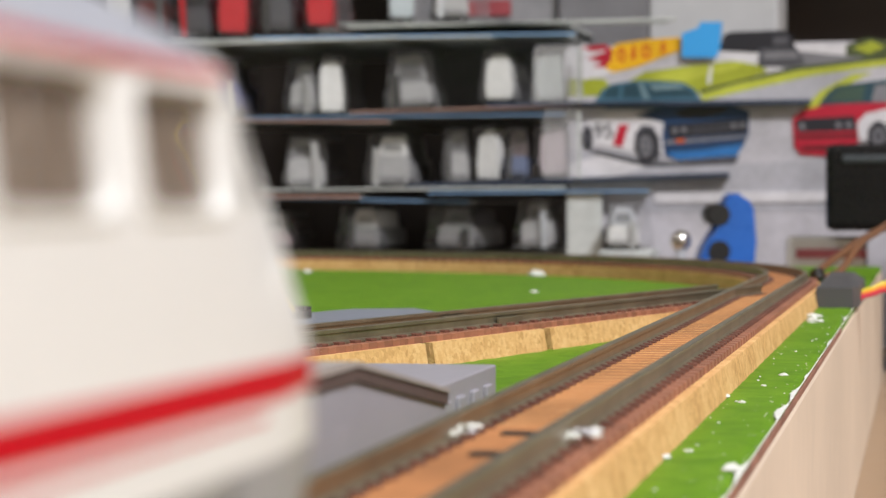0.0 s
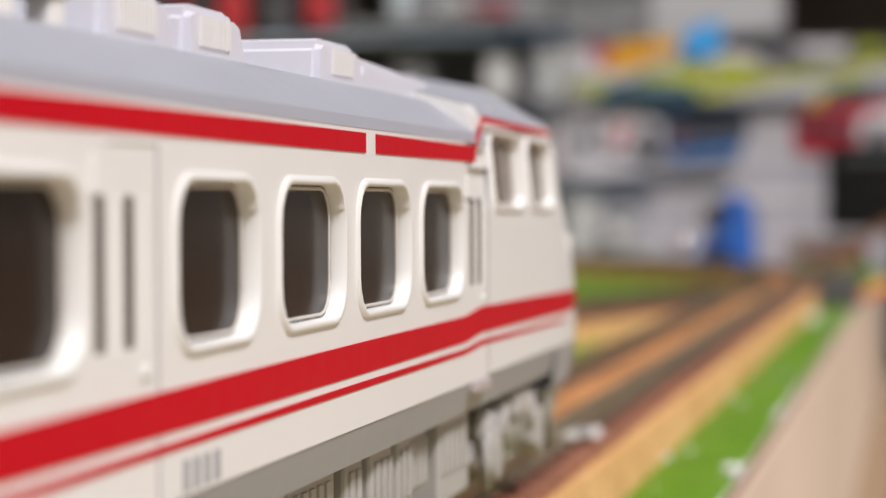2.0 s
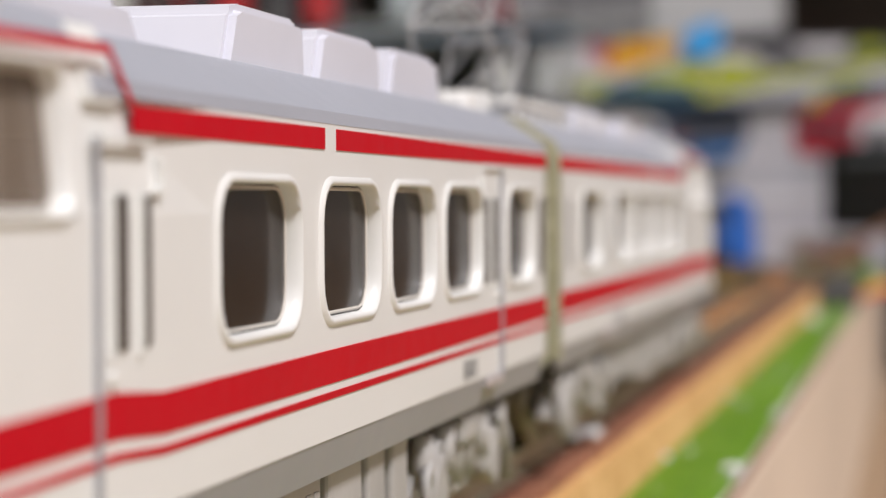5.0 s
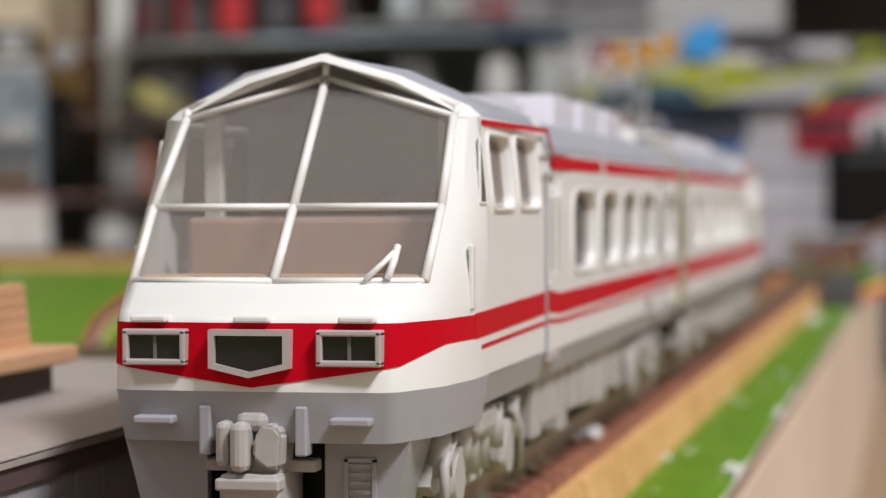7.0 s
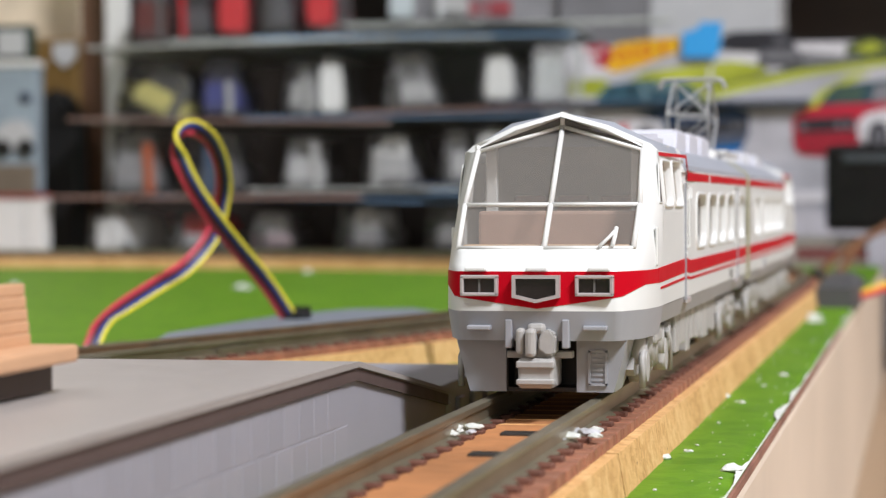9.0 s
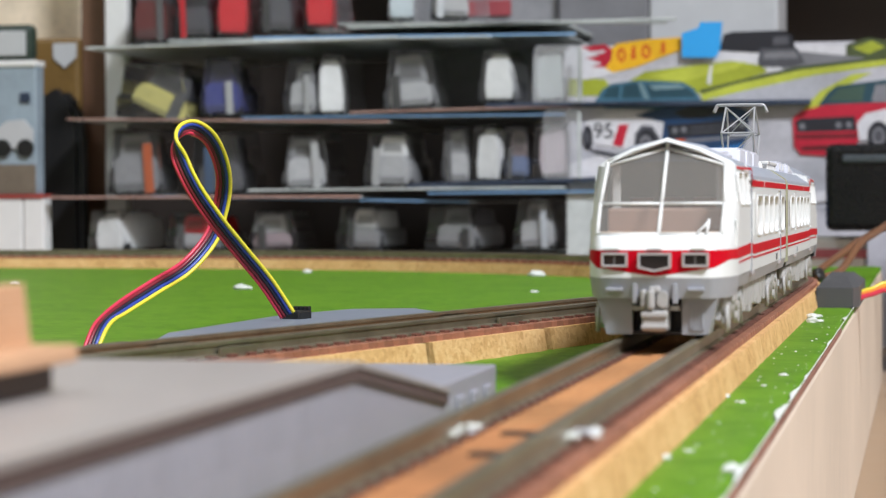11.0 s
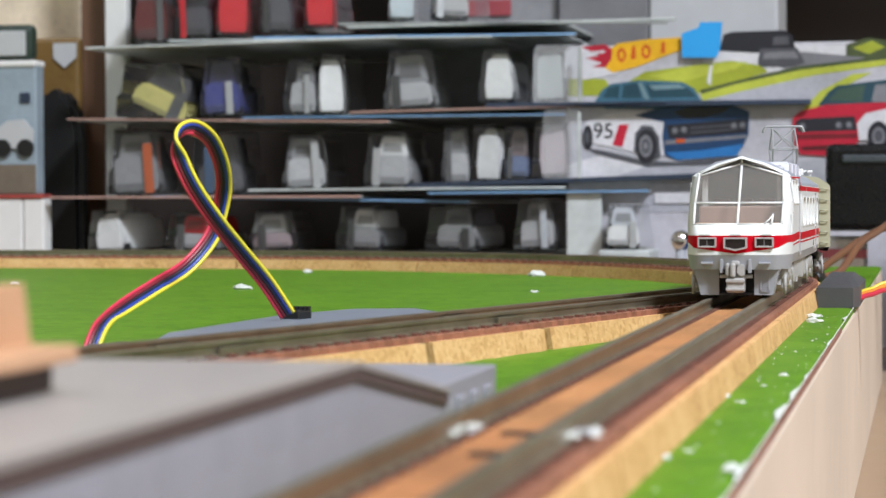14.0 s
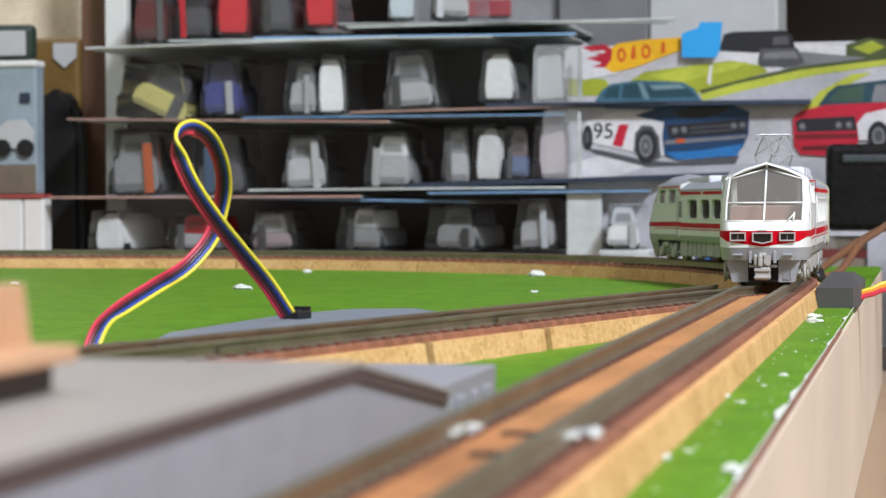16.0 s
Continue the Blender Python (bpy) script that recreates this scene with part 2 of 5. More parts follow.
def lettering(name, words, high, mats, parent, at, label="", wide=1.0):
    """Raised writing of a given letter height in millimetres, in the plane of x and y of its pose."""
    text = bpy.data.curves.new(name, "FONT")
    text.body, text.size, text.extrude = words, high / 0.7 * MM, 0.02 * MM
    text.space_character = wide
    text.align_x, text.align_y = "CENTER", "CENTER"
    ob = new(name, text)
    me = bpy.data.meshes.new_from_object(ob.evaluated_get(bpy.context.evaluated_depsgraph_get()))
    bpy.data.objects.remove(ob)
    bpy.data.curves.remove(text)
    me.materials.clear()
    me.materials.append(mats)
    ob = new(name, me)
    ob.parent, ob.matrix_basis = parent, at
    return tagged(ob, label)


def thing(name, label, category, group="", kind="", at=None):
    ob = tagged(new(name), label, category, group, kind)
    ob.empty_display_size = 0.01
    if at is not None:
        ob.matrix_basis = at
    return ob


def spot(x, y, z=0.0, rz=0.0, rx=0.0, ry=0.0):
    """A pose given in millimetres."""
    return pose(x * MM, y * MM, z * MM, rx, ry, rz)


# ---- the room, the board and its tracks ----
def structure(name, label, category, bm, mats):
    return tagged(part(name, bm, mats), label, category, "", "structure")


FLOOR_Z = -41.0
floor = structure("floor", "brown wooden floorboards under the layout board", "floor", box(bmesh.new(), -2600, 1800, -1900, 2400, FLOOR_Z - 40, FLOOR_Z), FLOORWOOD)
structure("wall_north", "beige painted room wall behind the shelves", "wall", box(bmesh.new(), -2600, 1800, 2400, 2500, FLOOR_Z - 40, 2300), WALLPAINT)
structure("wall_south", "beige painted room wall behind the camera", "wall", box(bmesh.new(), -2600, 1800, -2000, -1900, FLOOR_Z - 40, 2300), WALLPAINT)
structure("wall_west", "beige painted room side wall", "wall", box(bmesh.new(), -2700, -2600, -2000, 2500, FLOOR_Z - 40, 2300), WALLPAINT)
structure("wall_east", "beige painted room side wall", "wall", box(bmesh.new(), 1800, 1900, -2000, 2500, FLOOR_Z - 40, 2300), WALLPAINT)
structure("ceiling", "white painted ceiling", "ceiling", box(bmesh.new(), -2700, 1900, -2000, 2500, 2300, 2400), CEIL)

EDGE_X, END_Y = -14.9, 812.0
board = thing("layout_board", "plywood model railway board painted grass green, on the floor", "board")
part("plywood_base", box(bmesh.new(), -1250, EDGE_X, -420, END_Y, FLOOR_Z, -1.2, 0.6), PLY, board, "pale plywood edge")


def grass_sheet():
    bm = bmesh.new()
    rnd = random.Random(4)
    xs = [-1250, -900, -600, -400, -250, -150, -90, -60, -45, -36, -30, -25, -21.5, -18.5, -16.6, EDGE_X - 0.3]
    ys = [-420 + (END_Y + 420) * i / 700 for i in range(701)]
    grid = []
    for x in xs:
        row = []
        for y in ys:
            wob = (rnd.random() - 0.7) * 0.09 if x == xs[-1] else 0
            row.append(bm.verts.new((x + min(wob, 0.25), y, (rnd.random() - 0.5) * 0.12 if x < xs[-1] else -0.25)))
        grid.append(row)
    for a, b in zip(grid, grid[1:]):
        for j in range(len(ys) - 1):
            bm.faces.new((a[j], b[j], b[j + 1], a[j + 1])).smooth = True
    low = [bm.verts.new((v.co.x, v.co.y, -1.25)) for v in grid[-1]]
    for j in range(len(ys) - 1):
        bm.faces.new((grid[-1][j], low[j], low[j + 1], grid[-1][j + 1]))
    return bm


part("grass_top", grass_sheet(), GRASS, board, "bright green painted grass surface")


def torn_edge():
    """The frayed white paper that shows along the rim of the grass."""
    bm = bmesh.new()
    prev = None
    for i in range(900):
        y = 60 + i * 0.55
        w = 0.03 + 2.6 * max(0, noise.noise((y * 0.05, 3.1, 0)) - 0.02) * (0.5 + abs(noise.noise((y * 0.9, 0, 5))))
        a, b = bm.verts.new((EDGE_X - 0.15, y, 0.02)), bm.verts.new((EDGE_X - 0.2 - w, y, 0.13))
        if prev:
            bm.faces.new((prev[0], a, b, prev[1]))
        prev = (a, b)
    return bm


part("glued_rim", box(bmesh.new(), EDGE_X - 0.27, EDGE_X + 0.03, -400, 420, -1.0, -0.22, 0.05), material("red_brown_glued_rim", (0.26, 0.12, 0.085), 0.6, vary=0.4, scale=120, bump=0.0001), board, "red-brown glued rim")
part("torn_edge", torn_edge(), FLUFF, board, "frayed white paper edge")


def main_line(s):
    """The main track's centre line: place and heading at s mm along it."""
    if s < CURVE_Y:
        return Vector((TRACK_X, s, 0)), 0.0
    quarter = CURVE_R * math.pi / 2
    if s < CURVE_Y + quarter:
        a = (s - CURVE_Y) / CURVE_R
        return Vector((TRACK_X - CURVE_R * (1 - math.cos(a)), CURVE_Y + CURVE_R * math.sin(a), 0)), a
    return Vector((TRACK_X - CURVE_R - (s - CURVE_Y - quarter), CURVE_Y + CURVE_R, 0)), math.pi / 2


TOE_Y, TURN = 512.0, math.radians(15)


def branch_line(s):
    """The branch, from the points towards the viewer: s mm from the toe."""
    if s < CURVE_R * TURN:
        a = s / CURVE_R
        return Vector((TRACK_X - CURVE_R * (1 - math.cos(a)), TOE_Y - CURVE_R * math.sin(a), 0)), a
    r = s - CURVE_R * TURN
    p = Vector((TRACK_X - CURVE_R * (1 - math.cos(TURN)), TOE_Y - CURVE_R * math.sin(TURN), 0))
    return p + Vector((-math.sin(TURN), -math.cos(TURN), 0)) * r, TURN


def sweep(line, s0, s1, step, profile, sign=1, mat=0, smooth=False, bm=None):
    """Carries a cross-section (across, up) along a line."""
    bm = bm or bmesh.new()
    n = max(1, int((s1 - s0) / step))
    prev = None
    for i in range(n + 1):
        p, a = line(s0 + (s1 - s0) * i / n)
        across = Vector((math.cos(a), math.sin(a) * sign, 0))
        ring = [bm.verts.new(p + across * u + Vector((0, 0, z))) for u, z in profile]
        if prev:
            for k in range(len(profile)):
                f = bm.faces.new((prev[k], prev[(k + 1) % len(profile)], ring[(k + 1) % len(profile)], ring[k]))
                f.smooth, f.material_index = smooth, mat
        else:
            bm.faces.new(ring)
        prev = ring
    bm.faces.new(prev[::-1])
    return bm


def rail_profile(u):
    t = RAIL
    return [(u - 0.9, t - 2.0), (u + 0.9, t - 2.0), (u + 0.9, t - 1.75), (u + 0.25, t - 1.5), (u + 0.25, t - 0.6), (u + 0.5, t - 0.45), (u + 0.5, t - 0.05), (u + 0.4, t),
            (u - 0.4, t), (u - 0.5, t - 0.05), (u - 0.5, t - 0.45), (u - 0.25, t - 0.6), (u - 0.25, t - 1.5), (u - 0.9, t - 1.75)]


def roadbed_profile(half=8.4, foot=9.0):
    return [(-foot, -0.2), (foot, -0.2), (half, RAIL - 2.9), (-half, RAIL - 2.9)]


DECK = material("red_brown_stained_deck", (0.25, 0.105, 0.06), 0.7, vary=0.35, scale=60, bump=0.0002, fine=600)
sleeper_bm = box(bmesh.new(), -7.4, 7.4, -1.0, 1.0, -1.0, 0.0, 0.12)
for side in (-1, 1):
    for inner in (-1.15, 1.15):
        box(sleeper_bm, side * 4.6 + inner - 0.6, side * 4.6 + inner + 0.6, -0.75, 0.75, -0.05, 0.38, 0.1, 1)
SLEEPER_MESH = mesh_of("sleeper", sleeper_bm, [SLEEPER, CHAIR])


def track(name, label, line, s0, s1, sign, breaks, group="model railway tracks", left=(0, 0)):
    t = thing(name, label, "railway track", group)
    edges = [s0, *breaks, s1]
    for a, b in zip(edges, edges[1:]):
        gap = 0.35 if sign > 0 else 1.1
        part("cork_roadbed", sweep(line, a + gap, b - gap, 12, roadbed_profile(), sign), CORK, t, "tan granular cork strip")
    part("ballast_deck", sweep(line, s0, s1, 12, [(-7.35, RAIL - 2.95), (7.35, RAIL - 2.95), (7.3, RAIL - 2.06), (-7.3, RAIL - 2.06)], sign), DECK, t, "brown stained bed between the rails")
    part("rail_infill", sweep(line, s0, s1, 12, [(-3.3, RAIL - 2.1), (3.3, RAIL - 2.1), (3.15, RAIL - 1.9), (-3.15, RAIL - 1.9)], sign), CORKTOP, t, "orange-brown stained strip between the rails")
    part("rail", sweep(line, s0, s1, 8, rail_profile(4.6), sign, smooth=False), STEEL, t)
    part("rail", sweep(line, s0 + left[0], s1, 8, rail_profile(-4.6), sign, smooth=False), STEEL, t)
    n = int((s1 - s0) / 4.4)
    rnd = random.Random(7)
    for i in range(n):
        p, a = line(s0 + 2.2 + i * 4.4)
        piece("sleeper", SLEEPER_MESH, t, Matrix.Translation((p + Vector((0, 0, RAIL - 2.0))) * MM) @ pose(0, 0, 0, 0, 0, math.degrees(a) * sign + rnd.uniform(-0.8, 0.8)))
    return t


track("main_track", "brown model railway track on tan cork ending in a wide curve", main_line, 40, 1290, 1, [175, 331, 470, 560, 640, 720, 800, 880, 1010, 1150])
track("branch_track", "brown model railway branch track on tan cork", branch_line, 52, 420, -1, [165, 205, 262, 330]).location.z = -0.06 * MM


# thin pale seams across the strip between the rails
bm = bmesh.new()
for k in range(60):
    y = 186 + k * 4.4
    box(bm, TRACK_X - 3.0, TRACK_X + 3.0, y, y + 0.45, RAIL - 1.95, RAIL - 1.86)
part("infill_seams", bm, CORK, bpy.data.objects["main_track"], "thin pale seams between the rails")
branch = bpy.data.objects["branch_track"]
for s_ in (172.0, 250.0):
    p, a = branch_line(s_)
    for u in (-4.6, 4.6):
        bm = bmesh.new()
        for dx in (-0.75, 0.75):
            box(bm, u + dx - 0.22, u + dx + 0.22, -4.2, 4.2, -2.05, -0.75, 0.08)
        box(bm, u - 1.1, u + 1.1, -4.0, 4.0, -2.2, -1.95, 0.05)
        part("rail_joiner", bm, STEEL, branch, "silver rail joiner", Matrix.Translation(Vector((p.x, p.y, RAIL)) * MM) @ pose(0, 0, 0, 0, 0, -math.degrees(a)))

# ---- the train ----
HALF = 9.1


def rounded(y0, y1, z0, z1, r, n=4):
    out = []
    for cy_, cz_, a0 in ((y1 - r, z1 - r, 0), (y0 + r, z1 - r, 90), (y0 + r, z0 + r, 180), (y1 - r, z0 + r, 270)):
        for k in range(n + 1):
            a = radians(a0 + 90 * k / n)
            out.append((cy_ + r * math.cos(a), cz_ + r * math.sin(a)))
    return out


def holed_wall(bm, y0, y1, z0, z1, holes, where, depth):
    """A wall over y and z with rounded openings, each with a reveal; where(y, z, inset) gives the place."""
    holes = sorted(holes)
    cuts = [y0]
    for h in holes:
        cuts += [h[0] - 0.3, h[1] + 0.3]
    cuts.append(y1)

    def quad(a, b, c, d, e=0.0):
        if b - a > 1e-4 and d - c > 1e-4:
            bm.faces.new([bm.verts.new(where(*p, e)) for p in ((a, c), (b, c), (b, d), (a, d))])
    for i in range(0, len(cuts), 2):
        quad(cuts[i], cuts[i + 1], z0, 17)
        quad(cuts[i], cuts[i + 1], 17, z1)
    for a, b, c, d, r in holes:
        ya, yb = a - 0.3, b + 0.3
        quad(ya, yb, z0, c - 0.3)
        quad(ya, yb, d + 0.3, z1)
        n = 4
        inner = rounded(a, b, c, d, r, n)
        corners = [(yb, d + 0.3), (ya, d + 0.3), (ya, c - 0.3), (yb, c - 0.3)]
        for q in range(4):
            arc = inner[q * (n + 1):(q + 1) * (n + 1)]
            cv = bm.verts.new(where(*corners[q], 0))
            vs = [bm.verts.new(where(*p, 0)) for p in arc]
            for u, v in zip(vs, vs[1:]):
                bm.faces.new((cv, u, v))
            nxt = inner[((q + 1) * (n + 1)) % len(inner)]
            bm.faces.new((cv, vs[-1], bm.verts.new(where(*nxt, 0)), bm.verts.new(where(*corners[(q + 1) % 4], 0))))
        m = len(inner)
        front = [bm.verts.new(where(*p, 0)) for p in inner]
        back = [bm.verts.new(where(*p, depth)) for p in inner]
        for k in range(m):
            bm.faces.new((front[k], front[(k + 1) % m], back[(k + 1) % m], back[k]))


def rim(bm, a, b, c, d, r, where, width, proud):
    e0 = 0.07
    inner, outer = rounded(a + e0, b - e0, c + e0, d - e0, r), rounded(a - width, b + width, c - width, d + width, r + width * 0.8)
    n = len(inner)
    rings = [[bm.verts.new(where(*p, e)) for p in line] for line, e in ((inner, 0.5), (inner, -proud * 0.8), ([((i[0] + o[0]) / 2, (i[1] + o[1]) / 2) for i, o in zip(inner, outer)], -proud), (outer, 0.05))]
    for u, v in zip(rings, rings[1:]):
        for k in range(n):
            bm.faces.new((u[k], u[(k + 1) % n], v[(k + 1) % n], v[k])).smooth = True


RIGHT_WINDOWS = [(8.4, 17.9), (25.8, 34.6), (37.3, 46.5), (48.8, 58.2), (60.7, 70.2)]
LEFT_WINDOWS = [(4.6, 13.2), (20.5, 29.9), (32.0, 41.2), (43.2, 52.6), (55.6, 65.6)]
WIN_Z = (12.8, 18.1)
RIGHT_SLOTS = [(3.4, 4.4), (18.8, 19.7), (21.2, 22.1), (72.2, 73.1), (74.2, 75.1)]
LEFT_SLOTS = [(1.4, 2.4), (16.4, 17.3), (18.9, 19.8), (72.2, 73.1), (74.2, 75.1)]
CAB_WINDOWS = [(78.4, 85.4, 17.0, 21.1, 0.7), (87.2, 93.6, 17.0, 21.0, 0.7)]
CAB_Y = 76.6


def side_where(sign):
    def where(y, z, inset):
        x = HALF - inset
        if z > 17:
            x -= (z - 17) * 0.10 if y > CAB_Y - 1 else 0
        return Vector((sign * x, y - 54, z))
    return where


# cab outline, level by level: height, then (across, along) from the middle of the nose round to the side
CAB = [
    (5.8, [(0, 107.5), (6.3, 107.2), (6.9, 106.7), (8.2, 103.0), (8.7, 98.5), (8.7, 95)]),
    (8.3, [(0, 108.1), (6.4, 107.8), (7.1, 107.3), (8.5, 103.4), (9.1, 98.5), (9.1, 95)]),
    (11.65, [(0, 107.8), (6.4, 107.5), (7.1, 107.0), (8.5, 103.1), (9.1, 98.5), (9.1, 95)]),
    (12.1, [(0, 107.3), (6.5, 107.0), (7.2, 106.4), (8.5, 102.8), (9.1, 98.5), (9.1, 95)]),
    (13.4, [(0, 104.3), (7.1, 104.0), (7.75, 103.5), (8.55, 101.6), (9.1, 98.3), (9.1, 95)]),
    (17.1, [(0, 100.5), (7.2, 100.3), (7.85, 99.9), (8.5, 98.8), (8.95, 96.6), (9.08, 95)]),
    (21.9, [(0, 95.5), (7.0, 95.3), (7.5, 95.2), (7.95, 95.1), (8.4, 95.05), (8.58, 95)]),
]


def cab_point(level, k, sign):
    z, row = CAB[level]
    return Vector((sign * row[k][0], row[k][1] - 54, z))


def strip(bm, pts_a, pts_b, mat=0, smooth=True):
    a, b = [bm.verts.new(p) for p in pts_a], [bm.verts.new(p) for p in pts_b]
    for k in range(len(a) - 1):
        f = bm.faces.new((a[k], a[k + 1], b[k + 1], b[k]))
        f.smooth, f.material_index = smooth, mat


def both(fn):
    for sign in (-1, 1):
        fn(sign)


def lerp(a, b, t):
    return a + (b - a) * t


def build_car(name, label, pantograph):
    car = thing(name, label, "model train car", "two-car model train")
    # body shell
    bm = bmesh.new()

    def wall(sign):
        wins, slots = (RIGHT_WINDOWS, RIGHT_SLOTS) if sign > 0 else (LEFT_WINDOWS, LEFT_SLOTS)
        holes = [(a, b, *WIN_Z, 1.5) for a, b in wins]
        holed_wall(bm, 0, CAB_Y, 8.2, 20.4, holes, side_where(sign), 1.0)
        holed_wall(bm, CAB_Y, 95, 8.3, 21.9, CAB_WINDOWS, side_where(sign), 0.8)
    both(wall)
    # nose and front corners
    for sign in (-1, 1):
        for lv in range(1, len(CAB) - 1):
            ks = range(6) if lv < 4 else range(2, 6)
            strip(bm, [cab_point(lv, k, sign) for k in ks], [cab_point(lv + 1, k, sign) for k in ks])
    step = [(9.08, 20.2), (8.55, 21.95), (8.25, 22.45), (4.6, 23.45), (0, 24.35)]
    prism(bm, step + [(-x, z) for x, z in step[-2::-1]], 1, 74.7 - 54, CAB_Y + 0.4 - 54)
    bmesh.ops.remove_doubles(bm, verts=bm.verts[:], dist=0.02)
    part("body_shell", bm, CREAM, car, "glossy cream plastic body")
    # cab roof
    bm = bmesh.new()
    for sign in (-1, 1):
        rows = [[Vector((sign * 8.45, y - 54, z1)), Vector((sign * 8.2, y - 54, z1 + 0.5)), Vector((sign * 4.6, y - 54, z2 - 0.9)), Vector((0, y - 54, z2))]
                for y, z1, z2 in ((74.8, 22.0, 24.4), (82, 21.9, 24.8), (90, 21.9, 25.2), (93.6, 21.85, 25.35))]
        rows.append([Vector((sign * 7.9, 94.6 - 54, 22.1)), Vector((sign * 7.7, 94.7 - 54, 22.4)), Vector((sign * 4.2, 94.7 - 54, 24.0)), Vector((0, 94.6 - 54, 25.1))])
        for a, b in zip(rows, rows[1:]):
            strip(bm, a, b)
    bmesh.ops.remove_doubles(bm, verts=bm.verts[:], dist=0.02)
    part("cab_roof", bm, ROOFGREY, car, "blue-grey roof over the cab")
    # main roof
    bm = bmesh.new()
    prof = [(9.12, 20.4), (9.0, 20.9), (6.6, 22.5), (6.2, 22.7), (3.0, 23.2), (0, 23.4)]
    prof = prof + [(-x, z) for x, z in prof[-2::-1]]
    prism(bm, prof, 1, -54, CAB_Y - 54)
    part("roof", bm, ROOFGREY, car, "blue-grey painted roof")
    units = [(28.5, 36.4), (37, 45), (55, 64)] if pantograph else [(15.2, 27.4), (28.8, 41), (42.5, 54)]
    high = 24.6 if pantograph else 25.1
    for a, b in units:
        bm = bmesh.new()
        prism(bm, [(a, 22.2), (b, 22.2), (b - 1.3, high - 0.25), (b - 2.2, high), (a + 1.0, high), (a + 0.3, high - 0.25)], 0, -5.8, 5.8)
        bmesh.ops.bevel(bm, geom=bm.edges[:], offset=0.35, segments=2, affect="EDGES")
        for v in bm.verts:
            v.co.y -= 54
        unit = part("roof_cooling_unit", bm, ROOFPALE, car, "pale grey rooftop cooling unit")
        bm = bmesh.new()
        for k in range(9):
            box(bm, 5.65, 5.90, b - 54 - 6.5 + k * 0.42, b - 54 - 6.5 + k * 0.42 + 0.2, 23.1, 24.2)
        part("grille", bm, WHITE, unit)
    bm = bmesh.new()
    prism(bm, [(62, 22.2), (80, 22.2), (80, 23.8), (64, 24.3)], 0, -5.6, 5.6)
    bmesh.ops.bevel(bm, geom=bm.edges[:], offset=0.5, segments=2, affect="EDGES")
    for v in bm.verts:
        v.co.y -= 54
    part("roof_fairing", bm, ROOFPALE, car, "pale grey sloping roof fairing")
    # red lining
    def lining(sign):
        def band(y0, y1, z0, z1, z2=None, z3=None):
            bm = bmesh.new()
            x = sign * (HALF + 0.045)
            vs = [bm.verts.new((x, y - 54, z)) for y, z in ((y0, z0), (y1, z2 if z2 is not None else z0), (y1, z3 if z3 is not None else z1), (y0, z1))]
            ws = [bm.verts.new((v.co.x - sign * 0.1, v.co.y, v.co.z)) for v in vs]
            bm.faces.new(vs)
            for k in range(4):
                bm.faces.new((vs[k], vs[(k + 1) % 4], ws[(k + 1) % 4], ws[k]))
            part("red_stripe", bm, RED, car, "red painted stripe")
        band(0.0, 50.2, 19.4, 20.22)
        band(52.0, 73.6, 19.4, 20.22)
        band(0.0, 71.0, 10.35, 11.65)
        band(71.0, 75.0, 10.35, 11.65, 10.6, 11.95)
        band(75.0, 98.6, 10.6, 11.95, 10.35, 11.65)
        band(0.0, 71.0, 9.75, 10.02)
        band(71.0, 75.0, 9.75, 10.02, 9.95, 10.22)
        band(75.0, 97.0, 9.95, 10.22, 9.75, 9.95)
    both(lining)
    # thin red line round the cab windows
    for sign in (-1, 1):
        bm = bmesh.new()
        w = side_where(sign)
        for a, b in (((73.6, 20.0), (75.6, 21.55)), ((75.6, 21.55), (94.5, 21.45))):
            vs = [bm.verts.new(w(a[0], a[1] - 0.0, -0.05)), bm.verts.new(w(b[0], b[1], -0.05)), bm.verts.new(w(b[0], b[1] + 0.3, -0.05)), bm.verts.new(w(a[0], a[1] + 0.3, -0.05))]
            ws = [bm.verts.new(v.co - Vector((sign * 0.09, 0, 0))) for v in vs]
            bm.faces.new(vs)
            for k in range(4):
                bm.faces.new((vs[k], vs[(k + 1) % 4], ws[(k + 1) % 4], ws[k]))
        part("red_stripe", bm, RED, car, "thin red line")
    # red nose band with a V
    bm = bmesh.new()
    for sign in (-1, 1):
        def shift(p):
            return p + Vector((sign * 0.035 if abs(p.x) > 6.8 else 0, 0.05 if p.y > 52 else 0.02, 0))
        top, low = [], []
        for k, t in ((0, 0.06), (1, 0.33), (2, 0.37), (3, 0.62), (4, 0.62)):
            lo, hi = cab_point(1, k, sign), cab_point(2, k, sign)
            top.append(shift(lerp(lo, hi, 0.985)))
            low.append(shift(lerp(lo, hi, t)))
        strip(bm, low, top)
    bmesh.ops.remove_doubles(bm, verts=bm.verts[:], dist=0.01)
    part("red_stripe", bm, RED, car, "red V-shaped nose band")
